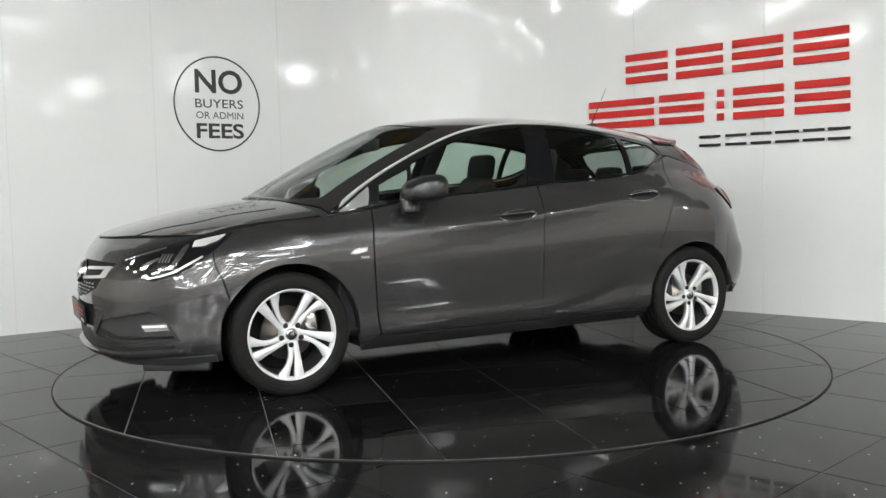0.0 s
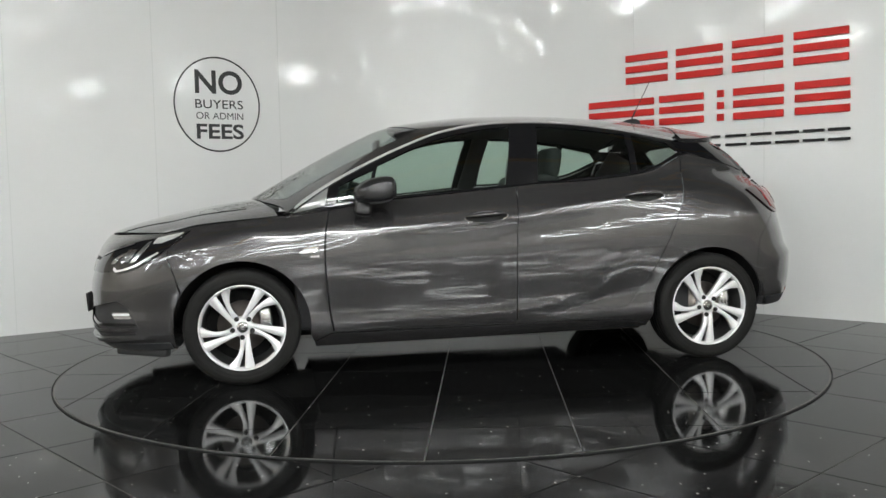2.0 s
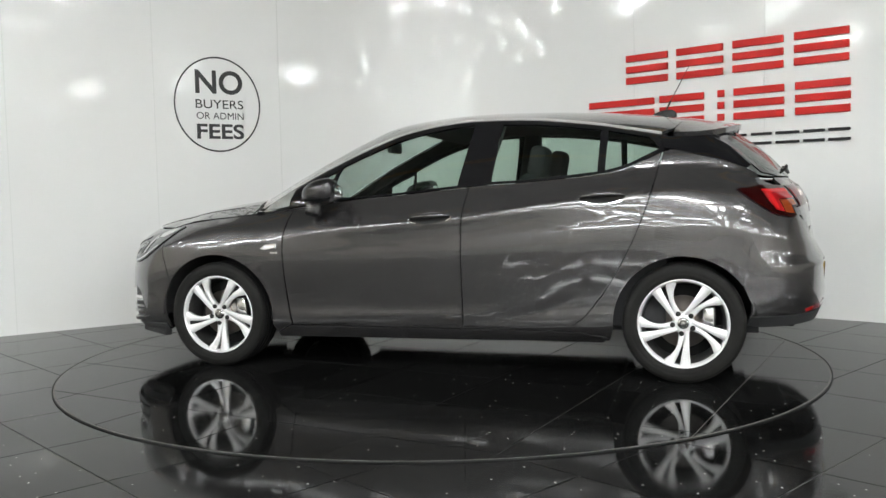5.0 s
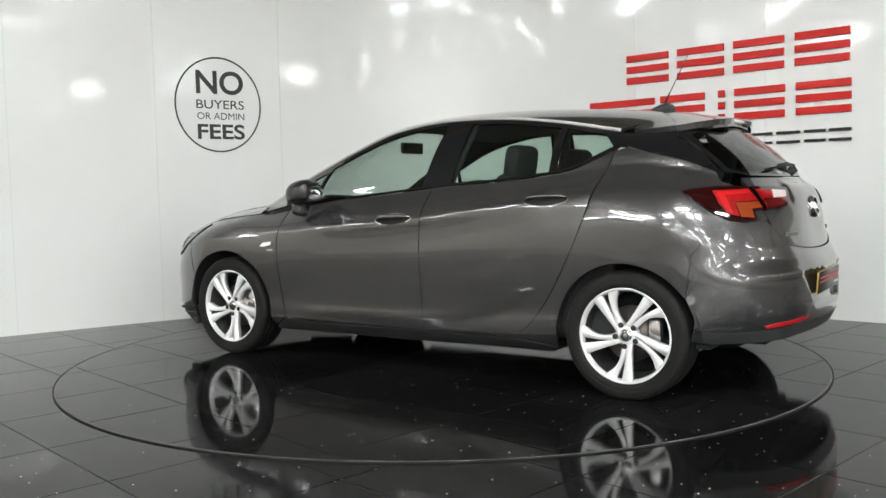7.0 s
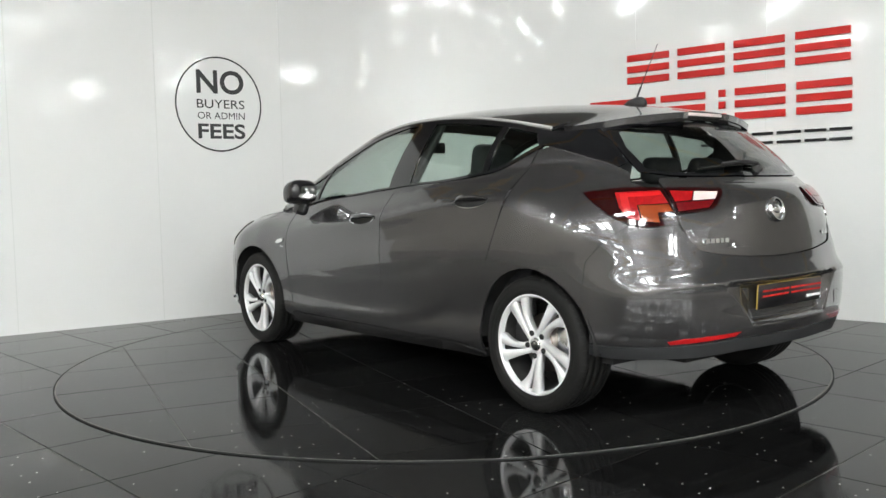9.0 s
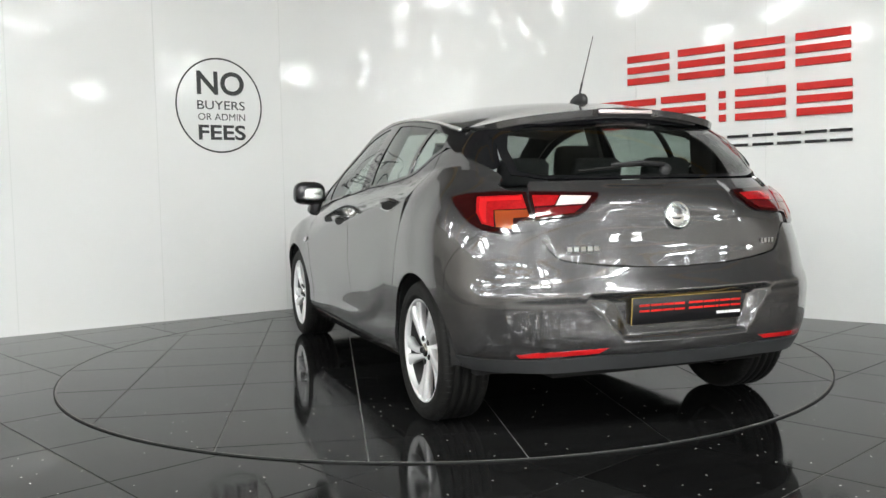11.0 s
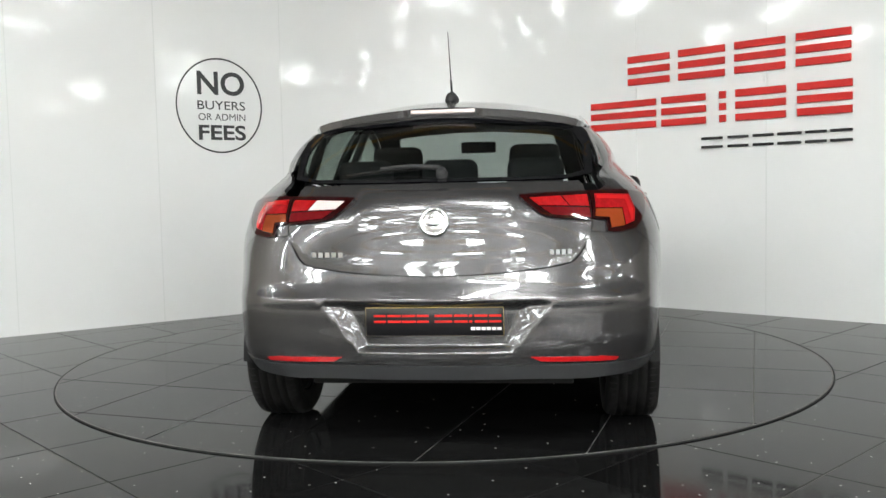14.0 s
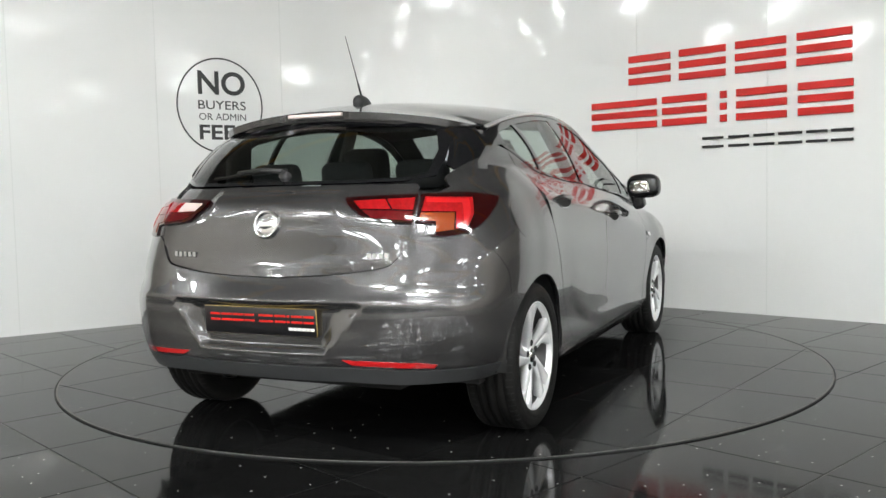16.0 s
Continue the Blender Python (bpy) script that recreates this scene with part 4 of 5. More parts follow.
patch("front_blade", mirror_poly([(0.0, 0.246), (22.0, 0.248), (35.0, 0.266), (43.8, 0.282), (44.0, 0.268), (35.0, 0.248), (22.0, 0.228), (0.0, 0.224)]), front_fan, skin_low, PAINT, car, "body-coloured lower blade", off=0.014, lip=0.022, step=0.025)
pair("splitter", [(0.0, 0.215), (25.0, 0.218), (40.0, 0.238), (50.0, 0.246), (50.0, 0.212), (25.0, 0.190), (0.0, 0.188)], front_fan, skin_low, GREY_PLASTIC, label="dark lower lip", off=0.006, lip=0.02)


def oval2(a, b, ra, rb, n=20):
    return [(a + ra * math.cos(2 * math.pi * k / n), b + rb * math.sin(2 * math.pi * k / n)) for k in range(n)]


for f in (False, True):
    hl_ = [(20.8, 0.612), (23.5, 0.653), (27.2, 0.708), (33.2, 0.746), (37.6, 0.770), (41.8, 0.792), (46.0, 0.812), (52.5, 0.826), (50.8, 0.766), (47.9, 0.705), (44.9, 0.667), (42.2, 0.637), (39.0, 0.617), (36.1, 0.606), (33.6, 0.617), (27.0, 0.607)]
    h = patch("headlamp", hl_, front_fan, skin_low, GLOSS_BLACK, car, "dark headlamp with chrome inside", off=0.006, lip=0.012, step=0.02, flip=f)
    k = dict(off=0.009, lip=0.003, step=0.02, flip=f)
    patch("lamp_eyebrow", [(27.6, 0.703), (33.2, 0.737), (37.8, 0.762), (37.8, 0.753), (33.2, 0.728), (27.8, 0.694)], front_fan, skin_low, SATIN, h, "thin grey strip", **k)
    patch("light_strip", [(35.6, 0.613), (39.0, 0.625), (42.2, 0.646), (44.9, 0.677), (48.0, 0.715), (47.7, 0.720), (44.5, 0.684), (41.9, 0.655), (38.7, 0.634), (36.2, 0.624), (34.9, 0.640), (34.5, 0.628)], front_fan, skin_low, TRIM, h, "chrome daytime strip", **k)
    patch("inner_hook", curve([(33.3, 0.655), (34.2, 0.684), (37.0, 0.712), (37.4, 0.702), (35.6, 0.682), (34.9, 0.657)], 3), front_fan, skin_low, SATIN, h, "bright inner reflector", **k)
    patch("outer_hook", curve([(40.2, 0.664), (41.2, 0.70), (42.0, 0.762), (43.2, 0.766), (42.8, 0.712), (41.8, 0.670)], 3), front_fan, skin_low, SATIN, h, "bright outer reflector", **k)
    patch("projector_lens", oval2(38.7, 0.700, 1.7, 0.036), front_fan, skin_low, MIRROR_CASE, h, "dark projector lens", **k)
    for j in range(4):
        patch("reflector_rib", [(37.6 + 0.75 * j, 0.690), (38.0 + 0.75 * j, 0.690), (38.2 + 0.75 * j, 0.728), (37.8 + 0.75 * j, 0.728)], front_fan, skin_low, SATIN, h, "bright rib", off=0.0115, lip=0.002, step=0.02, flip=f)
    patch("indicator_band", [(43.8, 0.786), (47.0, 0.800), (51.4, 0.816), (50.4, 0.792), (47.0, 0.764), (44.2, 0.758)], front_fan, skin_low, TRIM, h, "chrome indicator band", **k)


patch("fuel_flap", oval2(-1.50, 0.90, 0.075, 0.075, 32), side_ray, skin_low, PAINT, car, off=0.0015, lip=0.004, step=0.02, flip=True)
patch("tow_eye_cover", [(-25.5, 0.50), (-22.5, 0.50), (-22.5, 0.44), (-25.5, 0.44)], rear_fan, skin_low, PAINT, car, off=0.0015, lip=0.004, step=0.02)
for k in (1, -1):
    part("air_dam", box_bm((0.34, 0.05, 0.05), Matrix.Translation(OFF) @ pose(1.86, 0.70 * k, 0.187, 0, 0, -34 * k), 0.012), BLACK_PLASTIC, car, "black lower air dam")
# grille: rows of small bright studs before the dark opening, and a round badge
for k in range(5):
    z = 0.503 + 0.018 * k
    w = np.interp(z, [0.487, 0.515, 0.554, 0.60], [3.0, 9.0, 15.0, 17.0])
    n = int(w / 1.3)
    for j in range(-n, n + 1):
        a = j * 1.3 + (0.65 if k % 2 else 0.0)
        if abs(a) + 0.5 < w and j % 2 == 0:
            patch("grille_stud", [(a - 0.55, z - 0.003), (a + 0.55, z - 0.003), (a + 0.55, z + 0.003), (a - 0.55, z + 0.003)], front_fan, skin_low, SATIN, car, "small bright grille stud", off=-0.006, lip=0.006, step=0.05)
p_, n_ = skin_low.cast(*front_fan(0.0, 0.622))
part("front_badge", lathe_bm([(0.0, 0.008), (0.04, 0.007), (0.046, 0.016), (0.055, 0.018), (0.062, 0.010), (0.062, -0.012)], 40, Matrix.Translation(p_ + OFF) @ n_.to_track_quat("Z", "Y").to_matrix().to_4x4()), CHROME, car, "round chrome badge in the grille")
# bonnet shut line crease, one on each side
pair("bonnet_crease", [(1.98, 0.42), (1.70, 0.505), (1.30, 0.56), (1.30, 0.568), (1.70, 0.515), (1.98, 0.428)], top_ray, skin_bonnet, PAINT, off=0.003, lip=0.002, step=0.04)


# ---- sills to roof: dark insides that the glass and the gaps show ----
def at(x, y, z, rx=0, ry=0, rz=0):
    return Matrix.Translation(OFF) @ pose(x, y, z, rx, ry, rz)


def build_inside():
    tub = bmesh.new()
    add_box(tub, (2.7, 1.52, 0.03), at(-0.35, 0, 0.27))
    for s in (1, -1):
        add_box(tub, (2.3, 0.04, 0.66), at(-0.1, 0.77 * s, 0.60), 0.015)
    add_box(tub, (0.05, 1.5, 0.62), at(1.02, 0, 0.57))
    add_box(tub, (0.05, 1.2, 0.66), at(-1.74, 0, 0.62))
    part("cabin_tub", tub, SEAT, car, "dark cabin floor and door linings", smooth=False)
    bm = bmesh.new()
    add_box(bm, (0.42, 1.44, 0.2), at(0.80, 0, 0.84, 0, 8, 0), 0.06, 3)
    add_box(bm, (0.2, 0.42, 0.1), at(0.70, -0.37, 0.93), 0.04, 3)
    part("dashboard", bm, BLACK_PLASTIC, car, "black dashboard")
    ring = []
    m = at(0.46, -0.37, 0.87, 0, 68, 0)
    for k in range(33):
        a = 2 * math.pi * k / 32
        ring.append(m @ Vector((0.18 * math.cos(a), 0.18 * math.sin(a), 0)))
    bm = tube_bm(ring, 0.015, 8)
    add_box(bm, (0.14, 0.16, 0.04), m, 0.015)
    add_box(bm, (0.05, 0.34, 0.02), m, 0.008)
    part("steering_wheel", bm, BLACK_PLASTIC, car, "black steering wheel")
    for s in (1, -1):
        seat = new("front_seat")
        seat.parent = car
        seat.matrix_basis = at(-0.12, 0.37 * s, 0.0)
        part("cushion", box_bm((0.54, 0.50, 0.18), pose(0.05, 0, 0.46, 0, -8, 0), 0.06, 3), SEAT, seat)
        bm = bmesh.new()
        add_box(bm, (0.14, 0.50, 0.60), pose(-0.28, 0, 0.76, 0, -18, 0), 0.06, 3)
        add_box(bm, (0.16, 0.32, 0.2), pose(-0.36, 0, 1.0, 0, -18, 0), 0.06, 3)
        part("backrest", bm, SEAT, seat)
        part("headrest", box_bm((0.10, 0.27, 0.19), pose(-0.40, 0, 1.165, 0, -10, 0), 0.045, 3), SEAT, seat)
    bench = new("rear_seat")
    bench.parent = car
    part("cushion", box_bm((0.5, 1.36, 0.2), at(-0.98, 0, 0.45), 0.06, 3), SEAT, bench)
    part("backrest", box_bm((0.16, 1.36, 0.62), at(-1.24, 0, 0.74, 0, -22, 0), 0.06, 3), SEAT, bench)
    for y in (-0.38, 0.0, 0.38):
        part("headrest", box_bm((0.09, 0.25, 0.13), at(-1.37, y, 1.09, 0, -14, 0), 0.04, 3), SEAT, bench)
    part("parcel_shelf", box_bm((0.42, 1.2, 0.03), at(-1.56, 0, 0.98), 0.01), SEAT, car)
    m = at(0.50, 0, 1.30)
    part("rear_view_mirror", box_bm((0.03, 0.23, 0.075), m, 0.014, 3), BLACK_PLASTIC, car, "black cabin mirror")
    lining = both([(0.40, 0.0), (0.36, 0.25), (0.24, 0.50)] + [(p[0], p[1] - 0.03) for p in edge[40:-24:3]] + [(-1.22, 0.45), (-1.25, 0.0)])
    patch("headlining", lining, top_ray, skin_top, SEAT, car, "dark headlining", off=-0.035, lip=0, step=0.08)
    # belts and pillar trims
    for s in (1, -1):
        part("pillar_trim", box_bm((0.11, 0.035, 0.44), at(-0.27, 0.665 * s, 1.19, 24 * s, -14, 0), 0.012), BLACK_PLASTIC, car, "black inner pillar trim")
        part("pillar_trim", box_bm((0.20, 0.03, 0.22), at(-1.34, 0.625 * s, 1.14, 22 * s, -28, 0), 0.012), BLACK_PLASTIC, car, "black inner pillar trim")
    # underside
    bm = bmesh.new()
    add_box(bm, (1.86, 1.62, 0.05), at(0, 0, 0.215), 0.01)
    add_box(bm, (0.95, 1.0, 0.08), at(1.4, 0, 0.235), 0.01)
    add_box(bm, (0.95, 1.04, 0.06), at(-1.42, 0, 0.285), 0.01)
    add_box(bm, (0.30, 1.30, 0.05), at(1.82, 0, 0.215), 0.01)
    add_box(bm, (0.22, 1.2, 0.05), at(-1.82, 0, 0.375), 0.01)
    add_box(bm, (0.16, 1.1, 0.12), at(-1.35, 0, 0.24), 0.04)
    part("underbody", bm, WELL, car, "black underbody")
    bm = lathe_bm([(0.0, -0.3), (0.09, -0.3), (0.09, 0.3), (0.0, 0.3)], 20, at(-1.66, -0.30, 0.34, 90, 0, 12))
    part("silencer", bm, WELL, car, "dull dark silencer")
    for x in (WX, -WX):
        for s in (1, -1):
            bm = bmesh.new()
            rad = 0.372 if x > 0 else 0.362
            a, b = [], []
            for k in range(29):
                t = math.radians(0 + 180 * k / 28)
                a.append(bm.verts.new(at(x, 0, 0.305) @ Vector((rad * math.cos(t), 0.872 * s, rad * math.sin(t)))))
                b.append(bm.verts.new(at(x, 0, 0.305) @ Vector((rad * math.cos(t), 0.50 * s, rad * math.sin(t)))))
            for k in range(28):
                bm.faces.new((a[k], a[k + 1], b[k + 1], b[k]))
            bm.faces.new(b)
            part("wheel_well", bm, WELL, car, "black wheel well liner")


build_inside()


# ---- wheels ----
def spoke(bm, secs, depth=0.034):
    """A spoke from sections (radius, angle, half width, face height)."""
    rings = []
    for i, (r, a, w, z) in enumerate(secs):
        q = secs[min(i + 1, len(secs) - 1)]
        p = secs[max(i - 1, 0)]
        f = lambda s: Vector((s[0] * math.cos(math.radians(s[1])), s[0] * math.sin(math.radians(s[1])), 0))
        d = (f(q) - f(p)).normalized()
        n = Vector((-d.y, d.x, 0))
        c = f((r, a))
        rings.append([bm.verts.new(c + n * k * w + Vector((0, 0, z + h))) for k, h in ((-1.0, -depth), (-1.14, -0.008), (-1.04, -0.001), (0.0, 0.0), (1.04, -0.001), (1.14, -0.008), (1.0, -depth))])
    for p, q in zip(rings, rings[1:]):
        for k in range(6):
            bm.faces.new((p[k], p[k + 1], q[k + 1], q[k]))
        bm.faces.new((p[6], p[0], q[0], q[6]))


def build_wheel():
    w = new("wheel")
    w.parent = car
    R = 0.310
    prof = [(0.205, -0.09), (0.222, -0.104), (0.255, -0.111), (0.285, -0.110), (R - 0.012, -0.100), (R - 0.004, -0.088)]
    for z in (-0.058, -0.02, 0.02, 0.058):
        prof += [(R, z - 0.006), (R - 0.008, z - 0.0045), (R - 0.008, z + 0.0045), (R, z + 0.006)]
    prof += [(R - 0.004, 0.088), (R - 0.012, 0.100), (0.287, 0.109), (0.284, 0.1085), (0.281, 0.110), (0.262, 0.112), (0.259, 0.1105), (0.256, 0.112), (0.236, 0.106), (0.228, 0.098), (0.215, 0.085)]
    bm = lathe_bm(prof, 96)
    tyre = part("tyre", bm, RUBBER, w, "black worn tyre with tread grooves")
    # shoulder cuts, one row on each side
    bm = bmesh.new()
    for k in range(64):
        for s in (1, -1):
            add_box(bm, (0.005, 0.0035, 0.03), pose(0, 0, 0, 0, 0, 360 * k / 64 + 2 * s) @ pose(R - 0.0045, 0, 0.082 * s, 0, -14 * s, 0))
    tagged(part("tread_pattern", bm, GAP, tyre, smooth=False), kind="stuff")
    bm = lathe_bm([(0.231, 0.088), (0.2315, 0.098), (0.227, 0.1015), (0.221, 0.099), (0.216, 0.088), (0.2115, 0.076)], 72)
    part("rim", bm, ALLOY, w, "silver alloy rim")
    part("rim_barrel", lathe_bm([(0.2115, 0.076), (0.205, 0.03), (0.197, -0.02), (0.197, -0.085)], 60), BARREL, w, "inner rim barrel with shade painted in")
    bm = bmesh.new()
    for k in range(5):
        c = 9 + 72 * k
        # a straight wide blade, and a swept one that bears the bolt
        spoke(bm, [(0.032, c + 46, 0.009, 0.074), (0.056, c + 28, 0.010, 0.080), (0.091, c + 19.3, 0.012, 0.085), (0.125, c + 15.5, 0.0145, 0.089), (0.16, c + 13.4, 0.018, 0.092), (0.20, c + 12, 0.0225, 0.094), (0.222, c + 11.3, 0.025, 0.094)])
        spoke(bm, [(0.030, c + 3, 0.014, 0.074), (0.056, c + 2, 0.015, 0.078), (0.088, c + 1, 0.0115, 0.081), (0.115, c, 0.0105, 0.084), (0.148, c - 3, 0.0115, 0.087), (0.18, c - 6.5, 0.016, 0.089), (0.205, c - 9.5, 0.022, 0.091), (0.222, c - 11, 0.025, 0.092)])
    add_lathe(bm, [(0.0, 0.079), (0.034, 0.079), (0.050, 0.075), (0.056, 0.066), (0.058, 0.03)], 40, Matrix())
    bmesh.ops.recalc_face_normals(bm, faces=bm.faces)
    part("spokes", bm, ALLOY, w, "five twin silver spokes")
    part("centre_cap", lathe_bm([(0.0, 0.089), (0.018, 0.088), (0.028, 0.085), (0.031, 0.079)], 28), SATIN, w, "bright centre cap")
    part("cap_disc", lathe_bm([(0.012, 0.0893), (0.017, 0.0893), (0.018, 0.087)], 24), GAP, w, "dark ring on the cap")
    for k in range(5):
        a = math.radians(9 + 72 * k)
        m = pose(0.054 * math.cos(a), 0.054 * math.sin(a), 0.002)
        part("wheel_bolt", lathe_bm([(0.0, 0.083), (0.0075, 0.083), (0.0105, 0.080), (0.0135, 0.0795), (0.0135, 0.07)], 12, m), GAP, w, "dull steel wheel bolt")
    part("brake_disc", lathe_bm([(0.05, 0.035), (0.062, 0.032), (0.066, 0.012), (0.135, 0.012), (0.135, -0.012), (0.05, -0.012)], 40), STEEL, w, "worn steel brake disc")
    part("disc_hub", lathe_bm([(0.0, 0.036), (0.06, 0.036), (0.066, 0.0125)], 32), RUST, w, "rusty disc hub")
    bm = box_bm((0.07, 0.13, 0.07), pose(-0.125, -0.02, 0.005), 0.015)
    part("brake_caliper", bm, SATIN, w, "grey brake caliper")
    # Added dark disc that closes the rim, so spoke gaps read as shade.
    part("dark_backing_disc", lathe_bm([(0.0, -0.06), (0.196, -0.06), (0.196, -0.064), (0.0, -0.064)], 40), WELL, w)
    return w


wheel = build_wheel()
wheel.matrix_basis = Matrix.Translation(Vector((WX, 0.775, 0.31)) + OFF) @ pose(0, 0, 0, -90) @ pose(0, 0, 0, 0, 0, 6)
for x, s, a in ((-WX, 1, 0), (WX, -1, 30), (-WX, -1, 12)):
    copy_thing(wheel, Matrix.Translation(Vector((x, 0.775 * s, 0.31)) + OFF) @ pose(0, 0, 0, -90 * s) @ pose(0, 0, 0, 0, 0, a))


# ---- fittings on the sides ----
def oval(cx, cz, a, b, tilt, n=32, p=2.0):
    out = []
    for k in range(n):
        t = 2 * math.pi * k / n
        c, s = math.cos(t), math.sin(t)
        u, v = a * math.copysign(abs(c) ** (2 / p), c), b * math.copysign(abs(s) ** (2 / p), s)
        out.append((cx + u * math.cos(tilt) - v * math.sin(tilt), cz + u * math.sin(tilt) + v * math.cos(tilt)))
    return out


for f in (False, True):
    s = -1 if f else 1
    for cx, cz, tl in ((0.0, 0.861, -0.06), (-0.93, 0.953, -0.04)):
        rim_ = patch("handle_rim", oval(cx, cz, 0.124, 0.031, tl, p=1.7), side_ray, skin_low, CHROME, car, "chrome edge round the door handle", off=0.0085, lip=0.008, step=0.02, flip=f)
        # No hollow here: a flat dark patch stands for the cup's shade.
        patch("handle_cup_shade", oval(cx, cz, 0.119, 0.027, tl, p=1.7), side_ray, skin_low, GAP, rim_, "flat dark patch for the handle cup's shade", off=0.0095, lip=0.004, step=0.02, flip=f)
        path = []
        for k in range(11):
            t = -1 + 2 * k / 10
            p, n = skin_low.cast(*side_ray(cx + 0.115 * t, cz + 0.115 * t * math.tan(tl) + 0.008))
            p = p + n * (0.006 + 0.03 * (1 - t ** 4))
            path.append(Vector((p.x, p.y * s, p.z)) + OFF)
        bm = bmesh.new()
        rings = []
        for k, p in enumerate(path):
            t = -1 + 2 * k / 10
            hgt = 0.014 * (1 - 0.55 * t * t)
            rings.append([bm.verts.new(p + Vector((0, s * dy * 0.008, dz * hgt))) for dy, dz in ((1, 0.5), (1, -0.5), (0.3, -1), (-1, -0.8), (-1, 0.8), (0.3, 1))])
        for p, q in zip(rings, rings[1:]):
            for k in range(6):
                bm.faces.new((p[k], p[(k + 1) % 6], q[(k + 1) % 6], q[k]))
        bmesh.ops.recalc_face_normals(bm, faces=bm.faces)
        part("door_handle", bm, PAINT, car, "body-coloured door handle")
    m_ = patch("side_marker", [(1.025, 0.698), (0.995, 0.722), (0.925, 0.728), (0.93, 0.706), (0.99, 0.694)], side_ray, skin_low, CHROME, car, "chrome side marker with lens", off=0.006, lip=0.006, step=0.02, flip=f)
    patch("marker_lens", [(1.012, 0.702), (0.992, 0.716), (0.935, 0.722), (0.938, 0.709), (0.99, 0.699)], side_ray, skin_low, SIGN_WHITE, m_, "white lens", off=0.008, lip=0.002, step=0.02, flip=f)
    for k in range(3):
        patch("trim_mark", [(0.962 - 0.016 * k, 0.672), (0.95 - 0.016 * k, 0.673), (0.95 - 0.016 * k, 0.683), (0.962 - 0.016 * k, 0.682)], side_ray, skin_low, SATIN, car, "small bright trim mark", off=0.002, lip=0.002, step=0.02, flip=f)
    # mirror
    mir = new("door_mirror")
    mir.parent = car
    bm = bmesh.new()
    bmesh.ops.create_uvsphere(bm, u_segments=36, v_segments=24, radius=1.0)
    for v in bm.verts:
        x, y, z = v.co
        q = lambda c, e: math.copysign(abs(c) ** e, c)
        x, y, z = q(x, 0.62), q(y, 0.62), q(z, 0.66)
        taper = 1 - 0.28 * max(0, x) ** 1.5
        fx = 0.125 * x if x > 0 else 0.085 * x
        v.co = Vector((0.60 + fx - 0.02 * y, s * (0.945 + 0.105 * y * taper), 1.010 + ((0.082 if z > 0 else 0.062) * z + 0.004 * y) * taper - 0.012 * x)) + OFF
    bmesh.ops.recalc_face_normals(bm, faces=bm.faces)
    part("mirror_housing", bm, MIRROR_CASE, mir, "gloss black mirror housing")
    bm = bmesh.new()
    for v in bmesh.ops.create_uvsphere(bm, u_segments=30, v_segments=10, radius=1.0)["verts"]:
        x, y, z = v.co
        q = lambda c, e: math.copysign(abs(c) ** e, c)
        v.co = Vector((0.5135 + 0.006 * z, s * (0.945 + 0.072 * q(x, 0.75)), 1.014 + 0.040 * q(y, 0.75) + 0.003)) + OFF
    part("mirror_glass", bm, MIRROR, mir, "mirror glass")
    bm = bmesh.new()
    add_box(bm, (0.10, 0.075, 0.13), at(0.675, 0.892 * s, 0.945, 14 * s, -8, 0), 0.028, 3)
    part("mirror_foot", bm, MIRROR_CASE, mir, "black mirror foot")

# ---- spoiler, aerial, wiper, badges, plate ----
sp_half = [(-1.356, 0.0), (-1.341, 0.3), (-1.292, 0.53), (-1.282, 0.603), (-1.40, 0.594), (-1.50, 0.555)] + curve([(-1.545, 0.50), (-1.60, 0.38), (-1.635, 0.22), (-1.645, 0.15)], 3) + [(-1.625, 0.14), (-1.63, 0.0)]
spoiler = patch("spoiler", both(sp_half), top_ray, skin_top, PAINT, car, "roof spoiler in body colour", off=0.004, lip=0.03, step=0.03)
patch("spoiler_underside", both([(-1.38, 0.0), (-1.37, 0.3), (-1.34, 0.55), (-1.42, 0.575), (-1.50, 0.53), (-1.59, 0.37), (-1.625, 0.2), (-1.62, 0.0)]), top_ray, skin_top, GLOSS_BLACK, spoiler, "gloss black underside", off=-0.028, lip=0.012, step=0.04)
part("high_brake_light", box_bm((0.012, 0.27, 0.016), at(-1.627, 0, 1.345, 0, 10, 0), 0.003), CLEAR, spoiler, "pale brake light strip")
# aerial: rounded foot and a thin rod leaning back
bm = bmesh.new()
bmesh.ops.create_uvsphere(bm, u_segments=24, v_segments=14, radius=1.0)
for v in bm.verts:
    x, y, z = v.co
    zz = max(z, -0.3)
    v.co = at(-1.20, 0, 1.432) @ Vector((0.075 * x - 0.01, 0.032 * y * (1 - 0.35 * max(0, x)), 0.034 * zz * (1 - 0.45 * x)))
part("aerial_foot", bm, BLACK_PLASTIC, car, "black aerial foot")
rod = [at(-1.225, 0, 1.47).translation, at(-1.25, 0, 1.52).translation, at(-1.355, 0, 1.72).translation]
aer = part("aerial_rod", tube_bm([rod[0], rod[1]], 0.005, 8), BLACK_PLASTIC, car, "thin black aerial rod")
part("aerial_whip", tube_bm([rod[1], rod[2]], 0.0028, 6, 0.6), BLACK_PLASTIC, aer)


def on_glass(y, z, o):
    p, n = skin_glass.cast(*rear_ray(y, z))
    return p + n * o + OFF


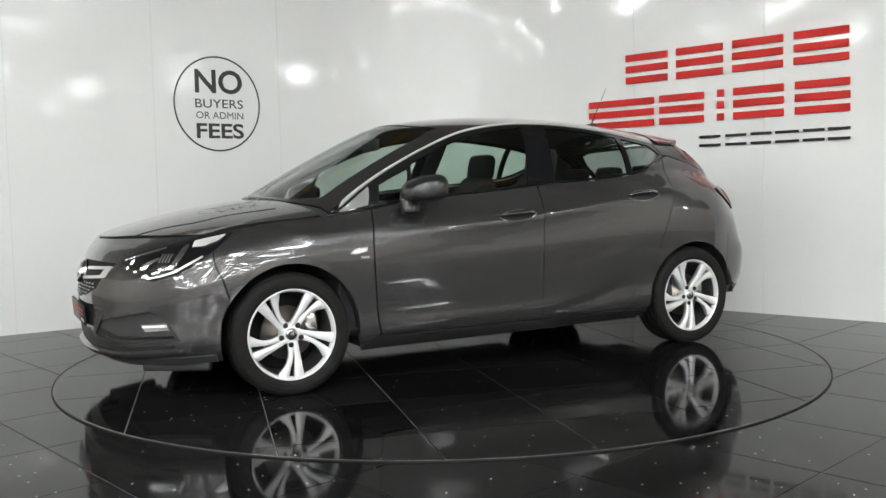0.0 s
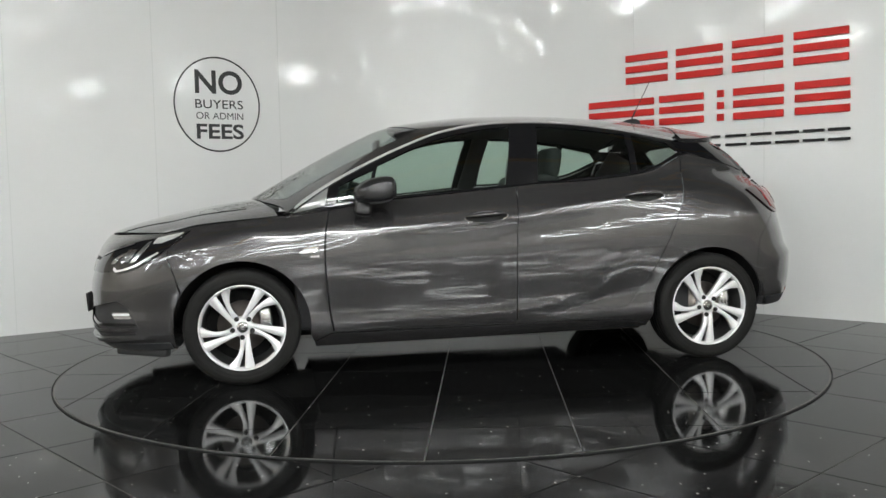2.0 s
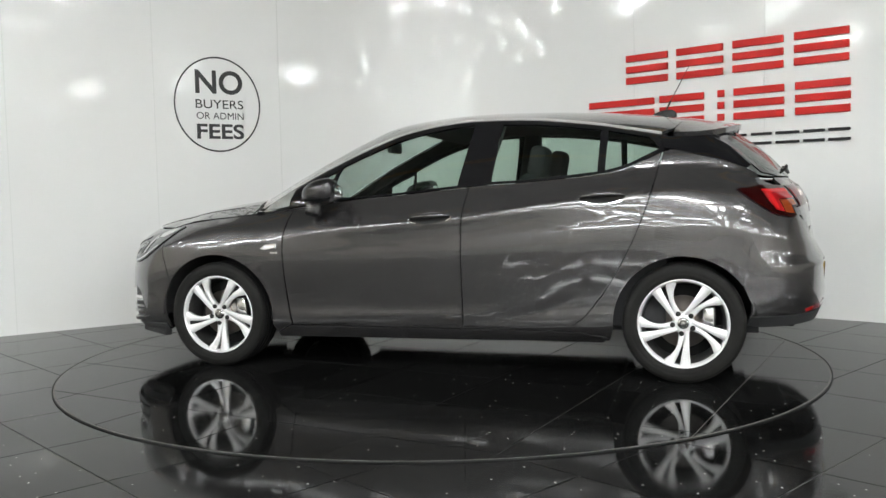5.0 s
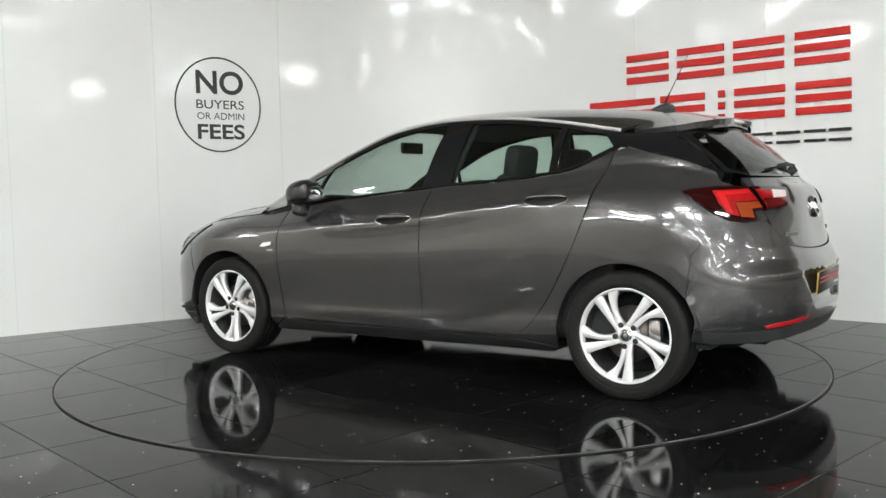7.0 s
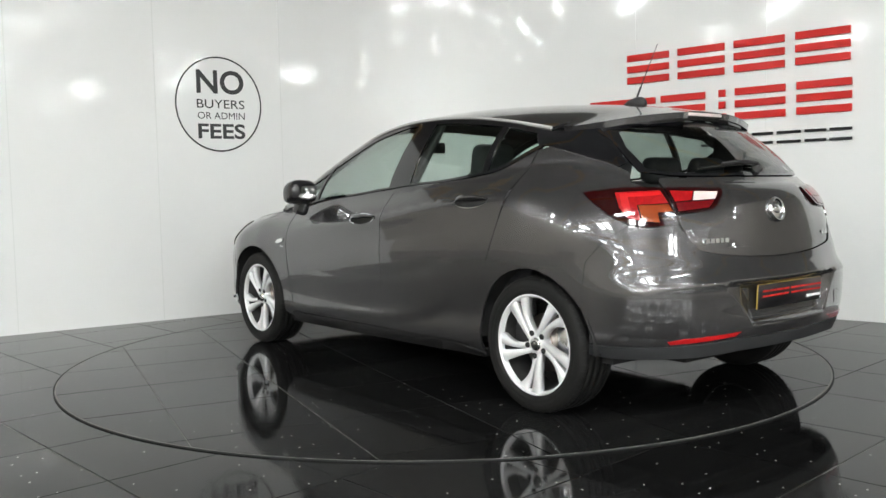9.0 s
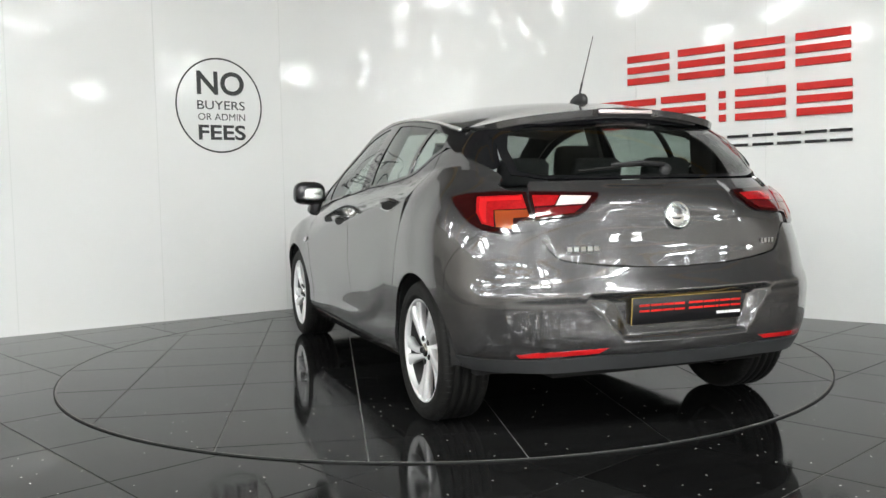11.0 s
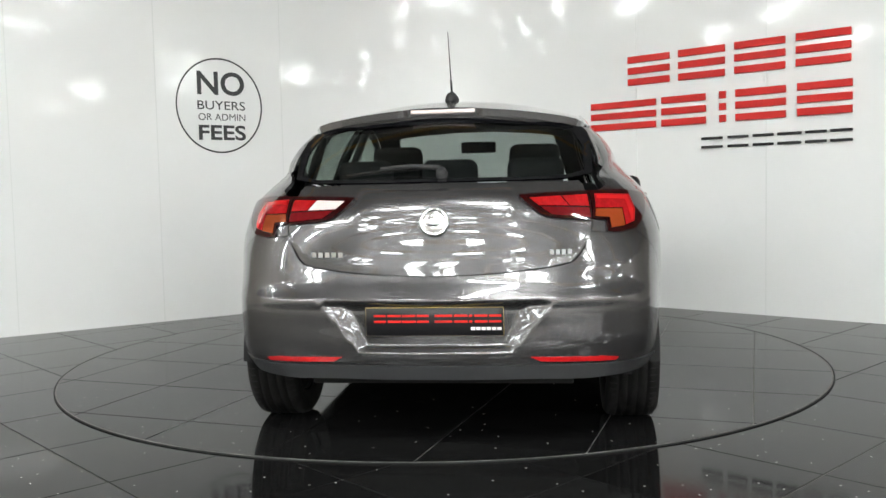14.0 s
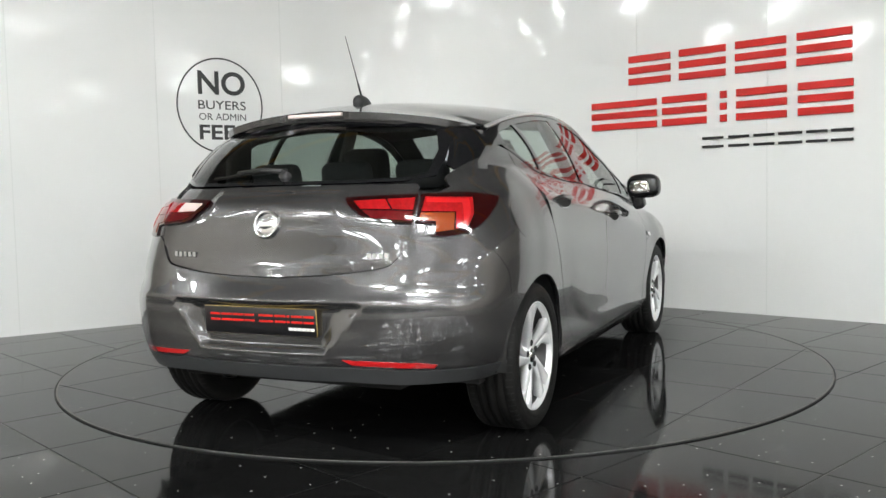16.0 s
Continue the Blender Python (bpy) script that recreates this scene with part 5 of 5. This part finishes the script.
bm = tube_bm([on_glass(-0.01, 1.088, 0.026), on_glass(0.10, 1.096, 0.028), on_glass(0.22, 1.09, 0.024)], 0.010, 8, 0.6)
wiper = part("rear_wiper", bm, BLACK_PLASTIC, car, "black rear wiper")
part("wiper_blade", tube_bm([on_glass(-0.02, 1.10, 0.016), on_glass(0.17, 1.088, 0.018), on_glass(0.36, 1.073, 0.014)], 0.006, 6), RUBBER, wiper)
part("wiper_pivot", lathe_bm([(0.0, 0.03), (0.02, 0.026), (0.024, 0.0)], 20, Matrix.Translation(on_glass(-0.02, 1.078, 0.0)) @ pose(0, 0, 0, 0, -60, 0)), BLACK_PLASTIC, wiper)


def on_gate(y, z, o):
    p, n = skin_low.cast(*rear_ray(y, z))
    return p + n * o + OFF, n


c, n = on_gate(0.0, 0.895, 0.0)
m = Matrix.Translation(c) @ n.to_track_quat("Z", "Y").to_matrix().to_4x4()
badge = part("badge_ring", lathe_bm([(0.042, 0.004), (0.044, 0.016), (0.05, 0.019), (0.056, 0.014), (0.057, 0.0)], 48, m), CHROME, car, "round chrome badge on the tailgate")
part("badge_disc", lathe_bm([(0.0, 0.012), (0.03, 0.010), (0.0435, 0.005)], 40, m), SATIN, badge)
part("badge_relief", lathe_bm([(0.0, 0.017), (0.018, 0.0155), (0.026, 0.011)], 24, m @ pose(-0.004, 0.002, 0, 0, 0, 0) @ Matrix.Diagonal((1.2, 0.8, 1, 1))), CHROME, badge)
for k in range(5):
    p, n = on_gate(0.475 - 0.027 * k, 0.775, 0.003)
    part("name_bar", box_bm((0.004, 0.02, 0.02), Matrix.Translation(p) @ pose(0, 0, 0, 0, 0, -16), 0.001, 1), CHROME, car, "small chrome name bar", smooth=False)
for k in range(4):
    p, n = on_gate(-0.44 - 0.022 * k, 0.775, 0.003)
    part("name_bar", box_bm((0.004, 0.016, 0.02), Matrix.Translation(p) @ pose(0, 0, 0, 0, 0, 16), 0.001, 1), CHROME, car, "small chrome name bar", smooth=False)


def build_plate(x, z, s):
    """A dealer plate; what stands on it is plain bars."""
    pl = new("dealer_plate")
    pl.parent = car
    m0 = at(x, 0, z, 0, 4 * s, 0)
    part("plate_edge", box_bm((0.008, 0.5185, 0.1075), m0 @ pose(0, 0, 0), 0.003, 2), PLATE_YELLOW if s < 0 else GAP, pl, "dull yellow plate edge" if s < 0 else "black plate edge")
    part("plate_face", box_bm((0.006, 0.516, 0.105), m0 @ pose(0.0035 * s, 0, 0), 0.002, 1), SIGN_BLACK, pl, "gloss black plate")
    for y, w in ((0.205, 0.045), (0.15, 0.05), (0.095, 0.05), (0.042, 0.045), (-0.035, 0.065), (-0.1, 0.05), (-0.137, 0.012), (-0.175, 0.048), (-0.228, 0.045)):
        for dz in (-0.011, 0.011):
            part("red_bar", box_bm((0.002, w, 0.008), m0 @ pose(0.0072 * s, y * -s, 0.012 + dz)), SIGN_RED, pl, smooth=False)
    for k in range(6):
        part("white_bar", box_bm((0.002, 0.016, 0.011), m0 @ pose(0.0072 * s, (-0.145 - 0.0195 * k) * -s, -0.026)), SIGN_WHITE, pl, smooth=False)


build_plate(-2.068, 0.528, -1)
build_plate(2.224, 0.412, 1)


# ---- the floor's tiles, piece by piece ----


def clip_circle(poly, r, n=140):
    """The part of a convex polygon inside a circle round the origin."""
    out = list(poly)
    for k in range(n):
        a = 2 * math.pi * k / n
        nx, ny = math.cos(a), math.sin(a)
        cur, out2 = out, []
        for i in range(len(cur)):
            p, q = cur[i], cur[(i + 1) % len(cur)]
            dp, dq = p[0] * nx + p[1] * ny - r, q[0] * nx + q[1] * ny - r
            if dp <= 0:
                out2.append(p)
            if (dp < 0 < dq) or (dq < 0 < dp):
                t = dp / (dp - dq)
                out2.append((p[0] + (q[0] - p[0]) * t, p[1] + (q[1] - p[1]) * t))
        out = out2
        if len(out) < 3:
            return []
    return out


def slab(poly, z0, z1, bev=0.0012):
    """Verts and faces of a low tile with a small chamfer."""
    c = np.mean(np.array(poly), 0)
    n = len(poly)
    top = []
    for x, y in poly:
        d = math.hypot(x - c[0], y - c[1])
        k = 1 - bev * 1.4 / max(d, 0.01)
        top.append((c[0] + (x - c[0]) * k, c[1] + (y - c[1]) * k, z1))
    v = [(x, y, z0) for x, y in poly] + [(x, y, z1 - bev * 0.6) for x, y in poly] + top
    f = []
    for r in (0, n):
        for i in range(n):
            j = (i + 1) % n
            f.append((r + i, r + j, r + n + j, r + n + i))
    f.append(tuple(range(2 * n, 3 * n)))
    return v, f


def square_tiles():
    J = 0.0023
    # turntable: a square grid turned with the car
    a = math.radians(-13.2)
    n_, m_ = (math.cos(a), math.sin(a)), (-math.sin(a), math.cos(a))
    OX, OY = CAR_OFF
    for i in range(-5, 5):
        for j in range(-5, 5):
            n0, m0 = 0.05 + i * 0.605, 0.212 + j * 0.602
            quad = [(n0 + J, m0 + J), (n0 + 0.605 - J, m0 + J), (n0 + 0.605 - J, m0 + 0.602 - J), (n0 + J, m0 + 0.602 - J)]
            quad = [(p * n_[0] + q * m_[0] + OX, p * n_[1] + q * m_[1] + OY) for p, q in quad]
            quad = clip_circle(quad, R_TABLE - 0.013)
            if len(quad) < 3:
                continue
            v, f = slab(quad, -0.0034, 0.0)
            mesh_part("tile", v, f, TILE, turntable, smooth=False)
    # fixed floor: one shared square tile, laid at an angle
    me = None
    for i in range(-12, 16):
        for j in range(-12, 14):
            u, w = -1.916 + 0.597 * i, 2.10 + 0.6 * j
            uc, wc = u + 0.2985, w + 0.3
            x, y = uc * 0.729 + wc * 0.684, uc * 0.684 - wc * 0.729
            r = math.hypot(x, y)
            if r < R_TABLE - 0.45 or x * x + (y + 1) ** 2 > 5.2 ** 2:
                continue
            if me is None:
                hx, hy = 0.3 - J, 0.2985 - J
                v, f = slab([(-hx, -hy), (hx, -hy), (hx, hy), (-hx, hy)], 0.0, 0.003)
                ob = mesh_part("tile", v, f, TILE, floor_ob, smooth=False)
                me = ob.data
            else:
                ob = new("tile", me)
                ob.parent = floor_ob
            ob.matrix_basis = pose(x, y, FLOOR_Z - 0.003, 0, 0, -46.8)


square_tiles()



def motions():
    turn = [(0, 208.08), (1, 199.2), (2, 190.27), (3, 181.36), (4, 172.42), (5, 163.6), (6.5, 150.5), (8, 137.3), (9, 128.45), (10.2, 117.7),
            (11.5, 105.95), (12.5, 97.01), (13.5, 88.03), (14.5, 79.09), (15.25, 72.4), (16, 65.69)]
    walk(turntable, [(t, pose(0, 0, 0, 0, 0, a)) for t, a in turn])
    walk(car, [(t, pose(0, 0, 0, 0, 0, a)) for t, a in turn])


motions()
